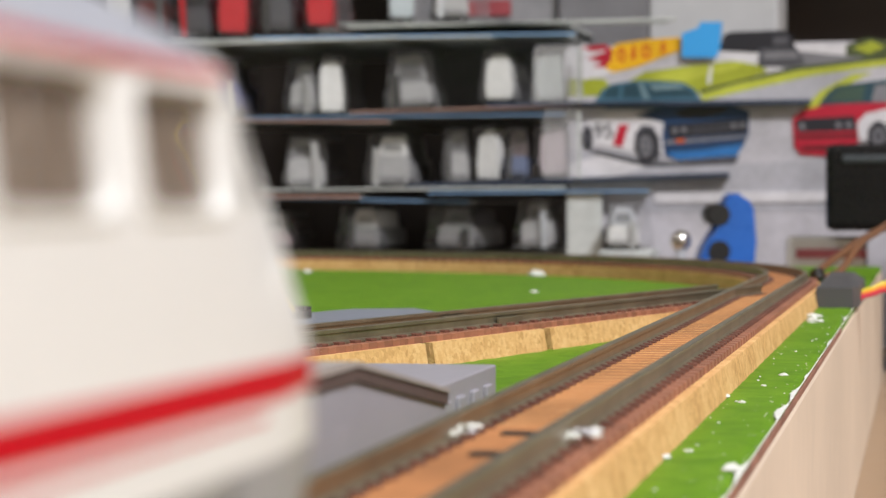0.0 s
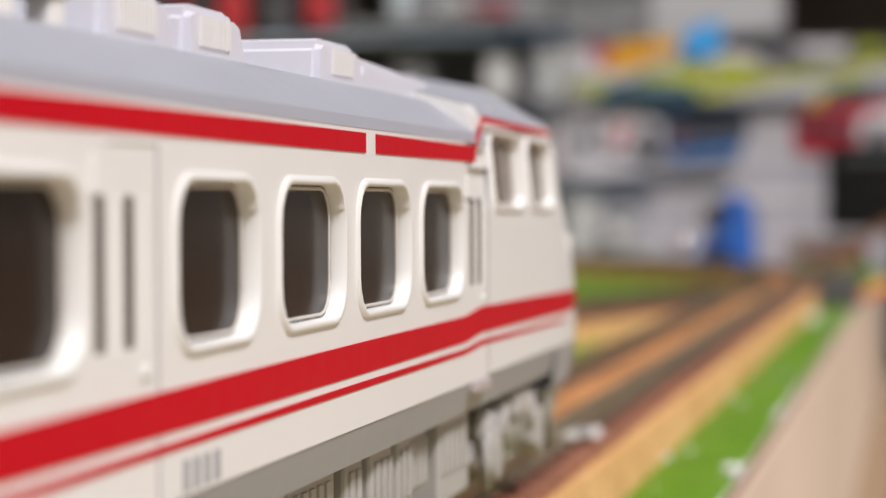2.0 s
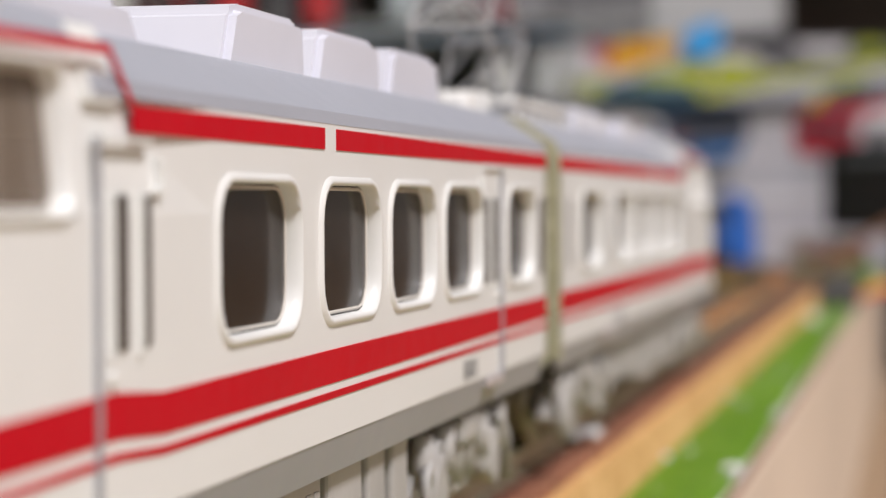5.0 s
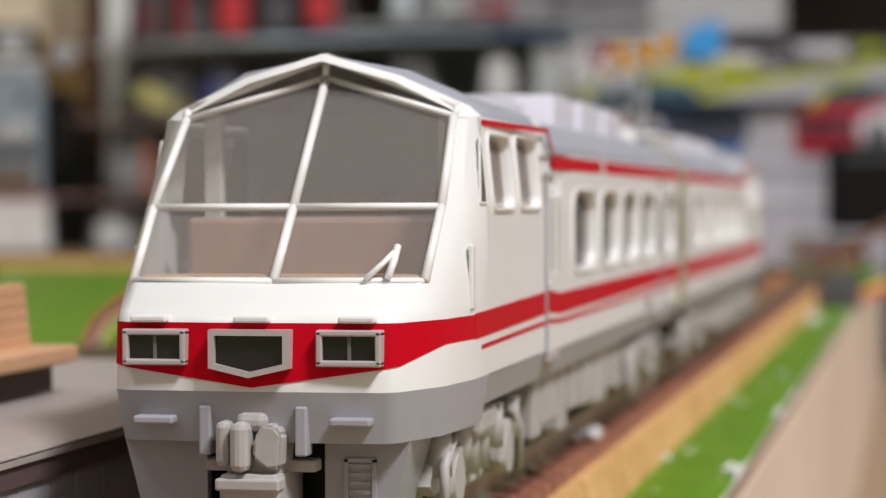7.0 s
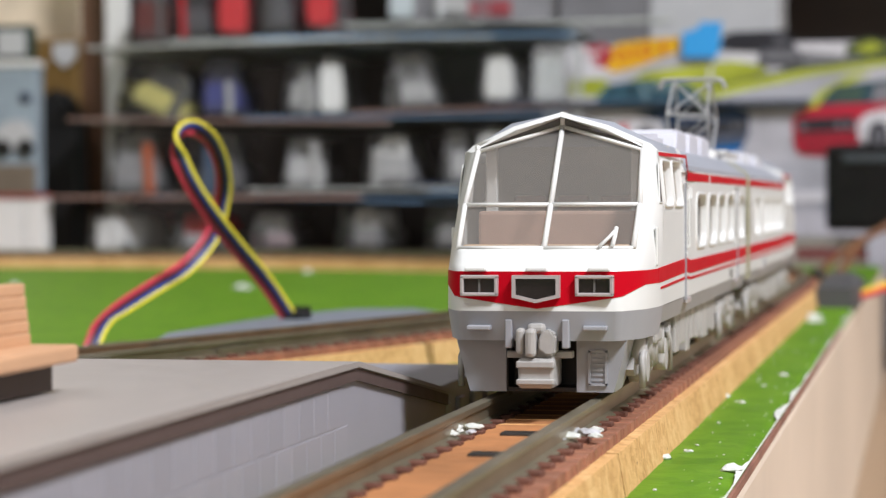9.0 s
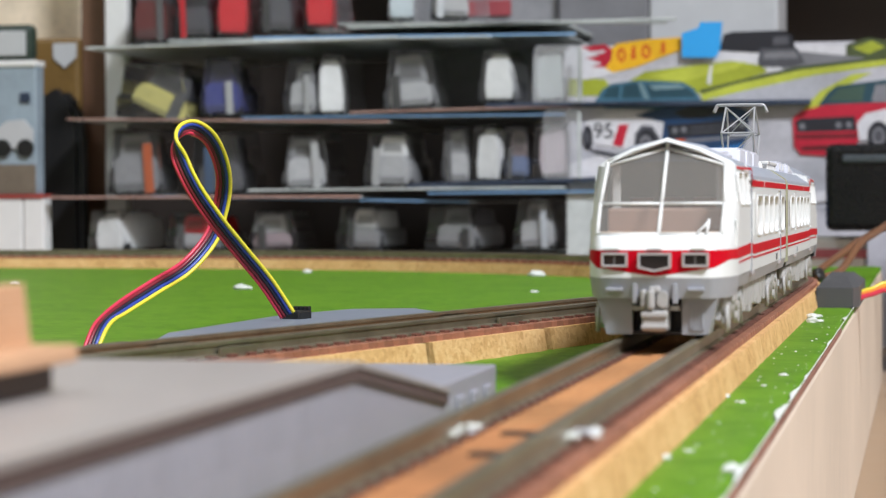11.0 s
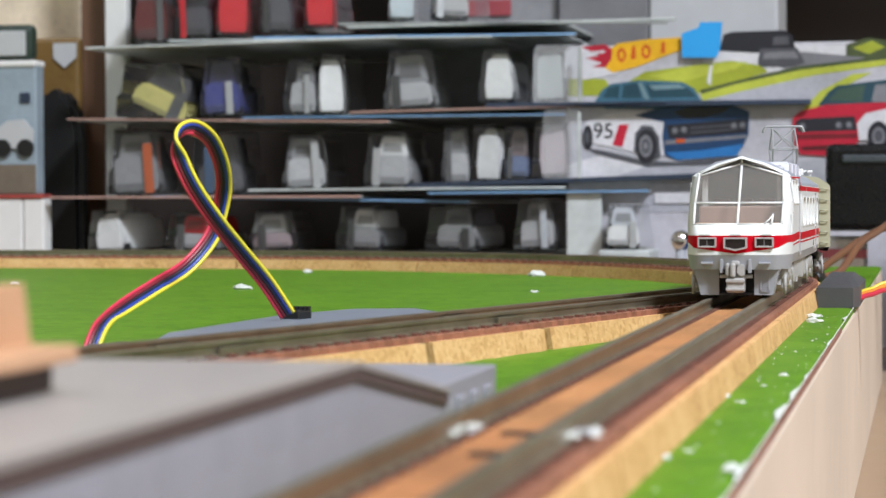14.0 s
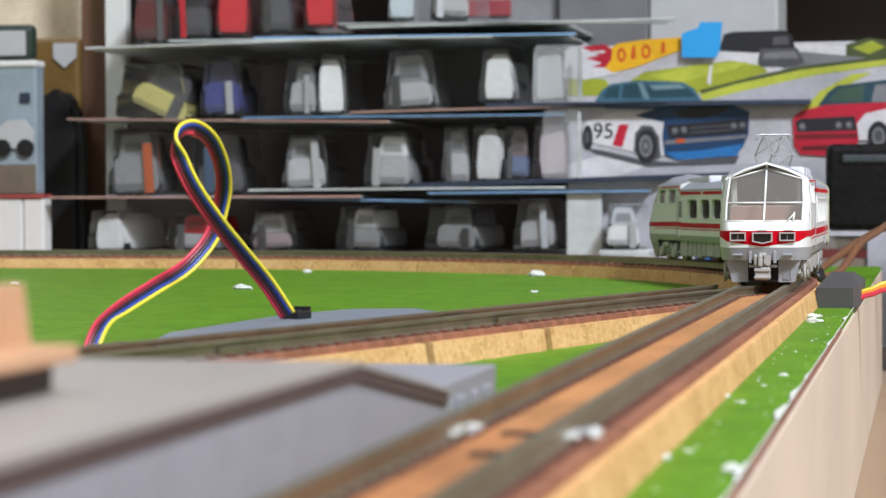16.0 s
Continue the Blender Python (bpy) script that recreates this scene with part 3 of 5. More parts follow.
    # window rims, glazing
    def glaze(sign):
        wins, slots = (RIGHT_WINDOWS, RIGHT_SLOTS) if sign > 0 else (LEFT_WINDOWS, LEFT_SLOTS)
        w = side_where(sign)
        for a, b, c, d, r in [(a, b, *WIN_Z, 1.5) for a, b in wins] + CAB_WINDOWS:
            bm = bmesh.new()
            rim(bm, a, b, c, d, r, w, 0.32 if r > 1 else 0.24, 0.16)
            win = part("window", bm, CREAM, car, "raised cream window rim")
            bm = bmesh.new()
            deep = 0.52 if r > 1 else 0.5
            pane = [bm.verts.new(w(*p, deep)) for p in rounded(a + 0.02, b - 0.02, c + 0.02, d - 0.02, r)]
            back = [bm.verts.new(w(*p, deep + 0.15)) for p in rounded(a + 0.02, b - 0.02, c + 0.02, d - 0.02, r)]
            bm.faces.new(pane), bm.faces.new(back[::-1])
            glass = part("pane", bm, WINDOW if r > 1 else CABGLASS, win, "dark tinted pane" if r > 1 else "clear brownish cab pane")
            glass.visible_shadow = False
            bm = bmesh.new()
            rim(bm, a + 0.2, b - 0.3, c + 0.2, d - 0.2, r * 0.8, lambda y, z, e, w=w, deep=deep: w(y, z, deep - 0.02 + max(-0.08, min(e, 0.02))), 0.07, 0.05)
            part("inner_frame", bm, CABGREY, win)
        for a, b in slots:
            bm = bmesh.new()
            box(bm, sign * HALF - 0.12, sign * HALF + 0.03, a - 54, b - 54, 13.1, 17.6, 0.1)
            part("door_window", bm, SLOT, car, "narrow dark door window")
        # doors: joint line, proud leaf edge, step, handle and drip rail; on one side the leaf lies the other way round
        for y, way in (((24.1, -1) if sign > 0 else (15.1, 1)), (76.7, -1)):
            def along(a, b):
                return sorted((y - 54 + way * a, y - 54 + way * b))
            bm = bmesh.new()
            box(bm, sign * HALF - 0.2, sign * HALF + 0.02, y - 54, y - 54 + 0.16, 8.0, 19.2)
            part("door_joint", bm, GREY, car)
            bm = bmesh.new()
            box(bm, sign * HALF - 0.2, sign * HALF + 0.22, *along(0.1, 4.2), 7.6, 8.15, 0.1)
            part("door_step", bm, FRAMEGREY, car, "silver-grey door step")
            bm = bmesh.new()
            box(bm, sign * HALF - 0.2, sign * HALF + 0.16, *along(0.9, 1.4), 12.2, 12.6, 0.08)
            box(bm, sign * HALF - 0.2, sign * HALF + 0.14, *along(5.3, 5.5), 17.7, 18.7, 0.05)
            box(bm, sign * HALF - 0.2, sign * HALF + 0.14, *along(4.9, 5.5), 17.6, 17.8, 0.05)
            box(bm, sign * HALF - 0.2, sign * HALF + 0.06, *along(0, 4.4), 19.1, 19.22, 0.02)
            for k in (0, 1):
                box(bm, sign * HALF - 0.2, sign * HALF + 0.08, *along(1.0 + k * 2.4, 1.15 + k * 2.4), 12.9, 17.6, 0.03)
            part("door_leaf_trim", bm, CREAM, car)
        bm = bmesh.new()
        box(bm, sign * 8.95 - 0.2, sign * 8.95 + 0.05, 98.6 - 54, 99.4 - 54, 11.9, 15.2, 0.08)
        part("grab_handle", bm, CREAM, car)
    both(glaze)
    # narrow quarter light at the front corner of the cab
    for sign in (-1, 1):
        w = [Vector((sign * 9.1, 41.3, 17.3)), Vector((sign * 9.0, 42.5, 17.3)), Vector((sign * 8.78, 41.55, 20.7)), Vector((sign * 8.78, 41.2, 20.7))]
        bm = bmesh.new()
        vs, ws = [bm.verts.new(p) for p in w], [bm.verts.new(p - Vector((sign * 0.12, 0, 0))) for p in w]
        bm.faces.new(vs)
        for k in range(4):
            bm.faces.new((vs[k], vs[(k + 1) % 4], ws[(k + 1) % 4], ws[k]))
        light = part("quarter_light", bm, SLOT, car, "narrow dark quarter light")
        bm = bmesh.new()
        for a, b in zip(w, w[1:] + w[:1]):
            cyl(bm, a - Vector((sign * 0.04, 0, 0)), b - Vector((sign * 0.04, 0, 0)), 0.08, 6)
        part("rim", bm, CREAM, light)
    # number on the side: read on one car, plain bars on the other
    for sign in (-1, 1):
        y = 28.3 if sign > 0 else 23.4
        if pantograph:
            for k in range(4):
                bm = bmesh.new()
                box(bm, sign * HALF - 0.1, sign * HALF + 0.03, y - 1.85 + k * 1.05 - 54, y - 1.23 + k * 1.05 - 54, 8.35, 9.35)
                part("number_bar", bm, GREY, car, "small grey bar marking")
        else:
            lettering("car_number", "8801", 1.0, MARKING, car, spot(sign * (HALF + 0.02), y - 54, 8.85, 90 * sign, 90), "small dark grey car number", 1.35)
    # lower grey band
    for sign in (-1, 1):
        bm = bmesh.new()
        strip(bm, [Vector((sign * 8.6, -54, 6.6)), Vector((sign * 8.6, 44, 6.6))], [Vector((sign * 9.08, -54, 8.25)), Vector((sign * 9.08, 44, 8.25))], smooth=False)
        strip(bm, [Vector((sign * 8.6, -54, 6.6)), Vector((sign * 8.6, 44, 6.6))], [Vector((sign * 7.6, -54, 6.6)), Vector((sign * 7.6, 44, 6.6))], smooth=False)
        part("side_valance", bm, GREY, car, "matt grey lower body band")
        bm = bmesh.new()
        strip(bm, [cab_point(0, k, sign) for k in range(6)], [cab_point(1, k, sign) for k in range(6)])
        strip(bm, [cab_point(0, k, sign) for k in range(6)], [Vector((cab_point(0, k, sign).x * 0.85, cab_point(0, k, sign).y - 1.5, 5.75)) for k in range(6)], smooth=False)
        part("cab_valance", bm, GREY, car, "matt grey lower nose band")
    # end wall with rungs
    bm = bmesh.new()
    out = [(9.1, 7.4), (9.1, 20.4), (8.7, 21.2), (6.5, 22.6), (0, 23.4)]
    out = out + [(-x, z) for x, z in out[-2::-1]]
    prism(bm, out, 1, -54.4, -53.6)
    end = part("end_wall", bm, ENDSHADE, car, "cream end wall painted olive for its shade")
    for sign in (-1, 1):
        for k in range(6):
            bm = bmesh.new()
            z = 8.4 + 2.35 * k
            cyl(bm, (sign * 6.9, -54.9, z), (sign * 8.5, -54.9, z), 0.14, 8)
            cyl(bm, (sign * 6.9, -54.3, z), (sign * 6.9, -55.0, z), 0.14, 8)
            cyl(bm, (sign * 8.5, -54.3, z), (sign * 8.5, -55.0, z), 0.14, 8)
            part("rung", bm, ENDSHADE, end)
    bm = bmesh.new()
    prism(bm, [(3.6, 5.0), (3.6, 19.0), (2.8, 19.8), (-2.8, 19.8), (-3.6, 19.0), (-3.6, 5.0)], 1, -56.6, -54.2)
    part("gangway", bm, GREY, car, "grey gangway bellows")
    # inside: floor, seats, cab bulkhead and desk
    bm = bmesh.new()
    box(bm, -7.9, 7.9, -53.5, 30, 7.0, 10.5)
    part("underfloor", bm, SEAT, car, "dark brown chassis block")
    for k in range(15):
        bm = bmesh.new()
        y = -51 + k * 4.9
        for x in (-6.9, 1.3):
            box(bm, x, x + 5.6, y, y + 2.4, 10.4, 12.6, 0.3)
            box(bm, x, x + 5.6, y, y + 0.8, 12.2, 15.4, 0.3)
        part("seat_row", bm, SEAT, car, "dark brown seats")
    bm = bmesh.new()
    box(bm, -8.1, 8.1, 27.0, 27.6, 8, 22.6)
    part("bulkhead", bm, CABGREY, car, "grey wall behind the cab")
    bm = bmesh.new()
    box(bm, -7.9, 7.9, 22.0, 48.6, 9.0, 12.9)
    box(bm, -7.4, 7.4, 40.2, 41.4, 12.8, 16.6, 0.3)
    for x in (-5.5, -1.5, 2.5):
        box(bm, x, x + 3.0, 33.5, 36.5, 12.8, 15.2, 0.3)
        box(bm, x, x + 3.0, 33.0, 34.0, 14.8, 18.0, 0.3)
    part("cab_desk", bm, CABIN, car, "brown cab desk and seats")
    part("desk_edge", box(bmesh.new(), -7.2, 7.2, 46.6, 49.3, 12.95, 13.75, 0.15), DESKTAN, car, "tan desk edge behind the windscreen")
    for sign in (-1, 1):
        bm = bmesh.new()
        box(bm, sign * 6.55 - 0.5, sign * 6.55 + 0.5, 38.6, 39.4, 13, 22.3, 0.1)
        part("cab_pillar", bm, CREAM, car)
    # windscreen: frame bars and four panes with the gable pane above
    P = {"bl": Vector((-7.55, 103.60 - 54, 13.45)), "br": Vector((7.55, 103.60 - 54, 13.45)), "bc": Vector((0, 104.25 - 54, 13.45)),
         "ml": Vector((-7.65, 100.05 - 54, 17.15)), "mr": Vector((7.65, 100.05 - 54, 17.15)), "mc": Vector((0, 100.50 - 54, 17.15)),
         "tl": Vector((-7.35, 95.40 - 54, 21.9)), "tr": Vector((7.35, 95.40 - 54, 21.9)), "tc": Vector((0, 93.80 - 54, 24.1)),
         "gl": Vector((-7.5, 94.80 - 54, 22.4)), "gr": Vector((7.5, 94.80 - 54, 22.4)), "gc": Vector((0, 93.70 - 54, 25.2))}
    for a, b, c, d in (("bl", "bc", "mc", "ml"), ("bc", "br", "mr", "mc"), ("ml", "mc", "tc", "tl"), ("mc", "mr", "tr", "tc"), ("tl", "tc", "gc", "gl"), ("tc", "tr", "gr", "gc")):
        bm = bmesh.new()
        vs = [bm.verts.new(P[k]) for k in (a, b, c, d)]
        ws = [bm.verts.new(P[k] + Vector((0, -0.25, -0.1))) for k in (a, b, c, d)]
        bm.faces.new(vs), bm.faces.new(ws[::-1])
        g = part("windscreen_pane", bm, SCREEN, car, "moulded windscreen pane with reflection haze in its colour")
        g.visible_shadow = False
    bm = bmesh.new()
    for sign in (-1, 1):
        out = [Vector((sign * 8.56, 41.0, 21.85)), Vector((sign * 7.95, 40.7, 22.45)), Vector((sign * 4.2, 40.75, 24.15)), Vector((0, 40.7, 25.35))]
        ins = [Vector((sign * 7.45, 41.35, 21.85)), Vector((sign * 7.3, 41.1, 22.2)), Vector((sign * 4.0, 40.95, 23.8)), Vector((0, 40.9, 24.95))]
        strip(bm, out, ins)
        strip(bm, out, [v - Vector((0, 1.4, -0.03)) for v in out])
    bmesh.ops.remove_doubles(bm, verts=bm.verts[:], dist=0.02)
    part("windscreen_arch", bm, CREAM, car, "cream arch over the windscreen")
    for a, b, r in (("bl", "bc", 0.22), ("bc", "br", 0.22), ("ml", "mc", 0.20), ("mc", "mr", 0.20), ("tl", "tc", 0.19), ("tc", "tr", 0.19), ("gl", "gc", 0.25), ("gc", "gr", 0.25),
                    ("bl", "ml", 0.24), ("ml", "tl", 0.24), ("tl", "gl", 0.22), ("br", "mr", 0.24), ("mr", "tr", 0.24), ("tr", "gr", 0.22), ("bc", "mc", 0.25), ("mc", "tc", 0.25), ("tc", "gc", 0.22)):
        bm = bmesh.new()
        cyl(bm, P[a], P[b], r, 8)
        bmesh.ops.create_icosphere(bm, subdivisions=1, radius=r, matrix=Matrix.Translation(P[b]))
        part("windscreen_bar", bm, WHITE, car, "glossy white windscreen bar")
    bm = bmesh.new()
    tube(bm, [(-4.7, 50.3, 13.6), (-5.5, 49.6, 14.4), (-5.9, 49.1, 14.9)], 0.16, 6)
    tube(bm, [(-5.85, 50.2, 13.7), (-5.95, 49.3, 14.5), (-6.0, 48.7, 15.2)], 0.2, 6)
    part("wiper", bm, WHITE, car)
    # nose lamps and the headboard box
    for x0, x1 in ((-6.45, -3.25), (3.25, 6.45)):
        bm = bmesh.new()
        y = 53.85
        for a, b, c, d in ((x0, x1, 11.0, 11.3), (x0, x1, 9.55, 9.85), (x0, x0 + 0.3, 9.6, 11.25), (x1 - 0.3, x1, 9.6, 11.25), ):
            box(bm, a, b, y - 0.4, y + 0.5, c, d, 0.08)
        lamp = part("headlight", bm, FRAMEGREY, car, "silver-framed twin headlight")
        bm = bmesh.new()
        box(bm, x0 + 0.2, x1 - 0.2, y - 0.4, y + 0.22, 9.7, 11.2)
        part("lens", bm, LENS, lamp, "dark lens")
        mid = (x0 + x1) / 2
        part("lamp_divider", box(bmesh.new(), mid - 0.09, mid + 0.09, y - 0.3, y + 0.3, 9.8, 11.05, 0.03), MARKING, lamp)
    bm = bmesh.new()
    y = 54.1
    outer = [(-2.0, 11.3), (2.0, 11.3), (2.0, 9.45), (0, 9.0), (-2.0, 9.45)]
    inner = [(-1.7, 11.02), (1.7, 11.02), (1.7, 9.68), (0, 9.28), (-1.7, 9.68)]
    ring = []
    for o, depth in ((outer, -0.5), (outer, 0.55), (inner, 0.55), (inner, -0.5)):
        ring.append([bm.verts.new((p[0], y + depth, p[1])) for p in o])
    for u, v in zip(ring, ring[1:]):
        for k in range(5):
            bm.faces.new((u[k], u[(k + 1) % 5], v[(k + 1) % 5], v[k]))
    plate = part("headboard", bm, FRAMEGREY, car, "silver-framed dark headboard")
    bm = bmesh.new()
    prism(bm, inner, 1, y - 0.5, y + 0.25)
    part("lens", bm, LENS, plate)
    for x in (-5.2, 0, 5.2):
        bm = bmesh.new()
        box(bm, x - 0.9, x + 0.9, 52.6, 54.2, 11.62, 11.95, 0.1)
        part("lamp_hood", bm, CREAM, car)
    for x in (-4.9, 4.9):
        bm = bmesh.new()
        box(bm, x - 1.0, x + 1.0, 52.9, 54.4, 6.7, 7.1, 0.1)
        part("nose_step", bm, GREY, car)
    # snow skirt and coupler
    for sign in (-1, 1):
        bm = bmesh.new()
        prism(bm, [(sign * 3.0, 5.9), (sign * 7.3, 5.9), (sign * 6.3, 2.0), (sign * 6.1, 1.4), (sign * 3.0, 1.4)], 1, 49.6, 51.7)
        skirt = part("skirt", bm, GREY, car, "grey front skirt panel")
        if sign < 0:
            bm = bmesh.new()
            for a, b, c, d in ((-5.6, -5.4, 2.0, 4.9), (-4.2, -4.0, 2.0, 4.9), (-5.6, -4.0, 4.75, 4.95), (-5.6, -4.0, 1.95, 2.15)):
                box(bm, a, b, 51.6, 51.9, c, d)
            for k in range(6):
                box(bm, -5.4, -4.2, 51.6, 51.8, 2.35 + k * 0.42, 2.55 + k * 0.42)
            part("vent", bm, GREY, skirt, "small vent grille")
        bm = bmesh.new()
        prism(bm, [(51.1, 5.9), (42.1, 5.9), (42.7, 4.4), (46.1, 1.4), (51.1, 1.4)], 0, sign * 6.5, sign * 7.3)
        for v in bm.verts:
            v.co.x -= sign * (5.9 - v.co.z) * 0.26
        part("skirt", bm, GREY, car)
    bm = bmesh.new()
    box(bm, -3.1, 3.1, 48.0, 48.6, 1.5, 6.4)
    box(bm, -3.1, 3.1, 48.0, 51.4, 1.4, 1.75)
    for x in (-3.05, 2.9):
        box(bm, x, x + 0.15, 48.0, 51.3, 1.5, 6.2)
    part("coupler_pocket", bm, BLACK, car, "black coupler pocket")
    for x in (-2.7, 2.1):
        part("coupler_bracket", box(bmesh.new(), x, x + 0.6, 52.9, 54.0, 5.2, 7.6, 0.1), GREY, car)
    part("coupler_finger", box(bmesh.new(), 0.95, 1.7, 52.0, 54.7, 4.7, 6.9, 0.3), BOGIE, car)
    part("coupler_finger", box(bmesh.new(), -0.05, 0.85, 52.0, 55.2, 4.5, 6.9, 0.34), BOGIE, car)
    bm = bmesh.new()
    prism(bm, [(-0.15, 5.2), (-0.25, 6.1), (-0.7, 6.8), (-1.3, 6.75), (-1.65, 6.3), (-1.55, 4.7), (-0.9, 4.6)], 1, 52.2, 54.7)
    bmesh.ops.bevel(bm, geom=bm.edges[:], offset=0.16, segments=2, affect="EDGES")
    part("coupler_jaw", bm, BOGIE, car)
    part("coupler_beam", box(bmesh.new(), -2.8, 2.8, 51.5, 52.7, 4.3, 4.9, 0.12), BOGIE, car)
    bm = bmesh.new()
    box(bm, -1.5, 1.5, 50.1, 54.7, 1.9, 4.4, 0.25)
    box(bm, -1.6, 1.6, 53.9, 55.0, 3.6, 4.2, 0.12), box(bm, -1.6, 1.6, 53.9, 55.0, 2.2, 2.7, 0.12)
    box(bm, -0.75, 0.8, 51.5, 54.3, 6.35, 7.3, 0.35)
    box(bm, -1.35, 1.35, 52.0, 53.9, 4.2, 5.3, 0.2)
    part("coupler", bm, BOGIE, car, "pale grey knuckle coupler")
    # bogies
    for yc in (-36, 36):
        bm = bmesh.new()
        box(bm, -5.0, 5.0, yc - 4, yc + 4, 3.2, 6.6, 0.2)
        bogie = part("bogie", bm, BLACK, car, "black bogie with pale grey side frames")
        for sign in (-1, 1):
            bm = bmesh.new()
            x0, x1 = sorted((sign * 6.2, sign * 7.2))
            prism(bm, [(yc - 11, 3.0), (yc - 10, 4.6), (yc - 4, 4.4), (yc - 3, 3.4), (yc + 3, 3.4), (yc + 4, 4.4), (yc + 10, 4.6), (yc + 11, 3.0), (yc + 10, 2.4), (yc + 4, 2.8), (yc + 2.5, 2.0), (yc - 2.5, 2.0), (yc - 4, 2.8), (yc - 10, 2.4)], 0, x0, x1)
            for ax in (-7.2, 7.2):
                cyl(bm, (sign * 6.4, yc + ax, 3.0), (sign * 8.0, yc + ax, 3.0), 1.35, 12)
                box(bm, sign * 7.4 - 0.5, sign * 7.4 + 0.5, yc + ax - 1.5, yc + ax + 1.5, 2.2, 4.7, 0.3)
                for dy in (-2.6, 2.6):
                    cyl(bm, (sign * 7.4, yc + ax + dy, 3.4), (sign * 7.4, yc + ax + dy, 6.0), 0.7, 8)
            box(bm, sign * 7.6 - 0.6, sign * 7.6 + 0.6, yc - 2.4, yc + 2.4, 4.6, 6.2, 0.4)
            cyl(bm, (sign * 7.3, yc - 1.4, 2.6), (sign * 7.3, yc - 1.4, 6.4), 0.6, 8)
            cyl(bm, (sign * 7.3, yc + 1.4, 2.6), (sign * 7.3, yc + 1.4, 6.4), 0.6, 8)
            tube(bm, [(sign * 7.9, yc - 10.6, 1.4), (sign * 7.9, yc - 10.8, 4.0), (sign * 7.9, yc - 8.2, 5.4)], 0.3, 6)
            tube(bm, [(sign * 7.9, yc + 10.6, 1.4), (sign * 7.9, yc + 10.8, 4.0), (sign * 7.9, yc + 8.2, 5.4)], 0.3, 6)
            part("side_frame", bm, BOGIE, bogie, "pale grey moulded side frame")
        for ax in (-7.2, 7.2):
            bm = bmesh.new()
            for sign in (-1, 1):
                cyl(bm, (sign * 4.3, yc + ax, 3.7), (sign * 5.5, yc + ax, 3.7), 2.9, 20)
                cyl(bm, (sign * 3.9, yc + ax, 3.7), (sign * 4.35, yc + ax, 3.7), 3.3, 20)
            cyl(bm, (-4, yc + ax, 3.7), (4, yc + ax, 3.7), 0.6, 8)
            part("wheelset", bm, STEEL, bogie)
    # underfloor boxes
    rnd = random.Random(11 if pantograph else 12)
    y = -21.0
    while y < 20:
        w = rnd.choice((4.0, 5.5, 7.0, 3.0))
        for sign in (-1, 1):
            bm = bmesh.new()
            d = rnd.uniform(0, 0.5)
            box(bm, sign * 6.4 - 1.6, sign * 6.4 + 1.6 - d * (sign > 0), y, y + w, 2.0 + rnd.uniform(0, 1.4), 6.7, 0.2)
            for k in range(int(w / 1.3)):
                box(bm, sign * (8.0 - d) - 0.1, sign * (8.0 - d) + 0.14, y + 0.5 + k * 1.2, y + 1.2 + k * 1.2, 3.6, 5.9, 0.05)
            part("equipment_box", bm, BOGIE, car, "pale grey underfloor equipment box")
        y += w + rnd.uniform(0.8, 1.6)
    if pantograph:
        py = 16 - 54
        bm = bmesh.new()
        for y in (py - 9, py + 9):
            box(bm, -5.6, 5.6, y - 0.6, y + 0.6, 23.7, 24.25, 0.12)
        for x in (-5.0, 5.0):
            box(bm, x - 0.6, x + 0.6, py - 12, py + 10.5, 23.7, 24.25, 0.12)
            for k in range(6):
                box(bm, x - 0.45, x + 0.45, py - 11 + k * 4.0, py - 9.8 + k * 4.0, 22.4, 23.8, 0.15)
        pan = part("pantograph", bm, WHITE, car, "silver diamond pantograph on a white base frame")
        def arm(p, q, rad):
            part("pantograph_arm", cyl(bmesh.new(), p, q, rad, 6), SILVER, pan)
        for s in (-1, 1):
            for x in (-2.6, 2.6):
                arm((x, py + s * 2.2, 24.2), (x * 1.05, py + s * 7.2, 29.2), 0.19)
                arm((x * 1.05, py + s * 7.2, 29.2), (x * 0.95, py + s * 0.8, 33.9), 0.17)
            arm((-2.8, py + s * 7.2, 29.2), (2.8, py + s * 7.2, 29.2), 0.17)
            arm((-2.7, py + s * 2.2, 24.2), (2.7, py + s * 7.2, 29.2), 0.12)
            arm((2.7, py + s * 7.2, 29.2), (-2.5, py + s * 0.8, 33.9), 0.12)
            arm((-2.7, py + s * 7.2, 29.2), (2.5, py + s * 0.8, 33.9), 0.12)
            arm((-5.0, py + s * 2.2, 24.1), (5.0, py + s * 2.2, 24.1), 0.35)
        bm = bmesh.new()
        for s in (-1, 1):
            tube(bm, smooth_line([(-4.6, py + s * 0.9, 33.0), (-4.1, py + s * 0.9, 34.1), (-3.2, py + s * 0.9, 34.3), (3.2, py + s * 0.9, 34.3), (4.1, py + s * 0.9, 34.1), (4.6, py + s * 0.9, 33.0)], 3), 0.24, 6)
        part("contact_strip", bm, SILVER, pan)
        bm = bmesh.new()
        for k, y in enumerate((2.5, 5.0)):
            box(bm, -3.5, 3.5, y - 54 - 0.6, y - 54 + 0.9, 23.0, 24.6, 0.3)
        part("roof_box", bm, WHITE, car)
    else:
        bm = bmesh.new()
        box(bm, 3.4, 5.6, 3.0 - 54, 6.0 - 54, 22.2, 23.9, 0.6)
        box(bm, -5.6, -3.4, 3.0 - 54, 6.0 - 54, 22.2, 23.9, 0.6)
        part("roof_box", bm, WHITE, car, "white rooftop box")
    return car


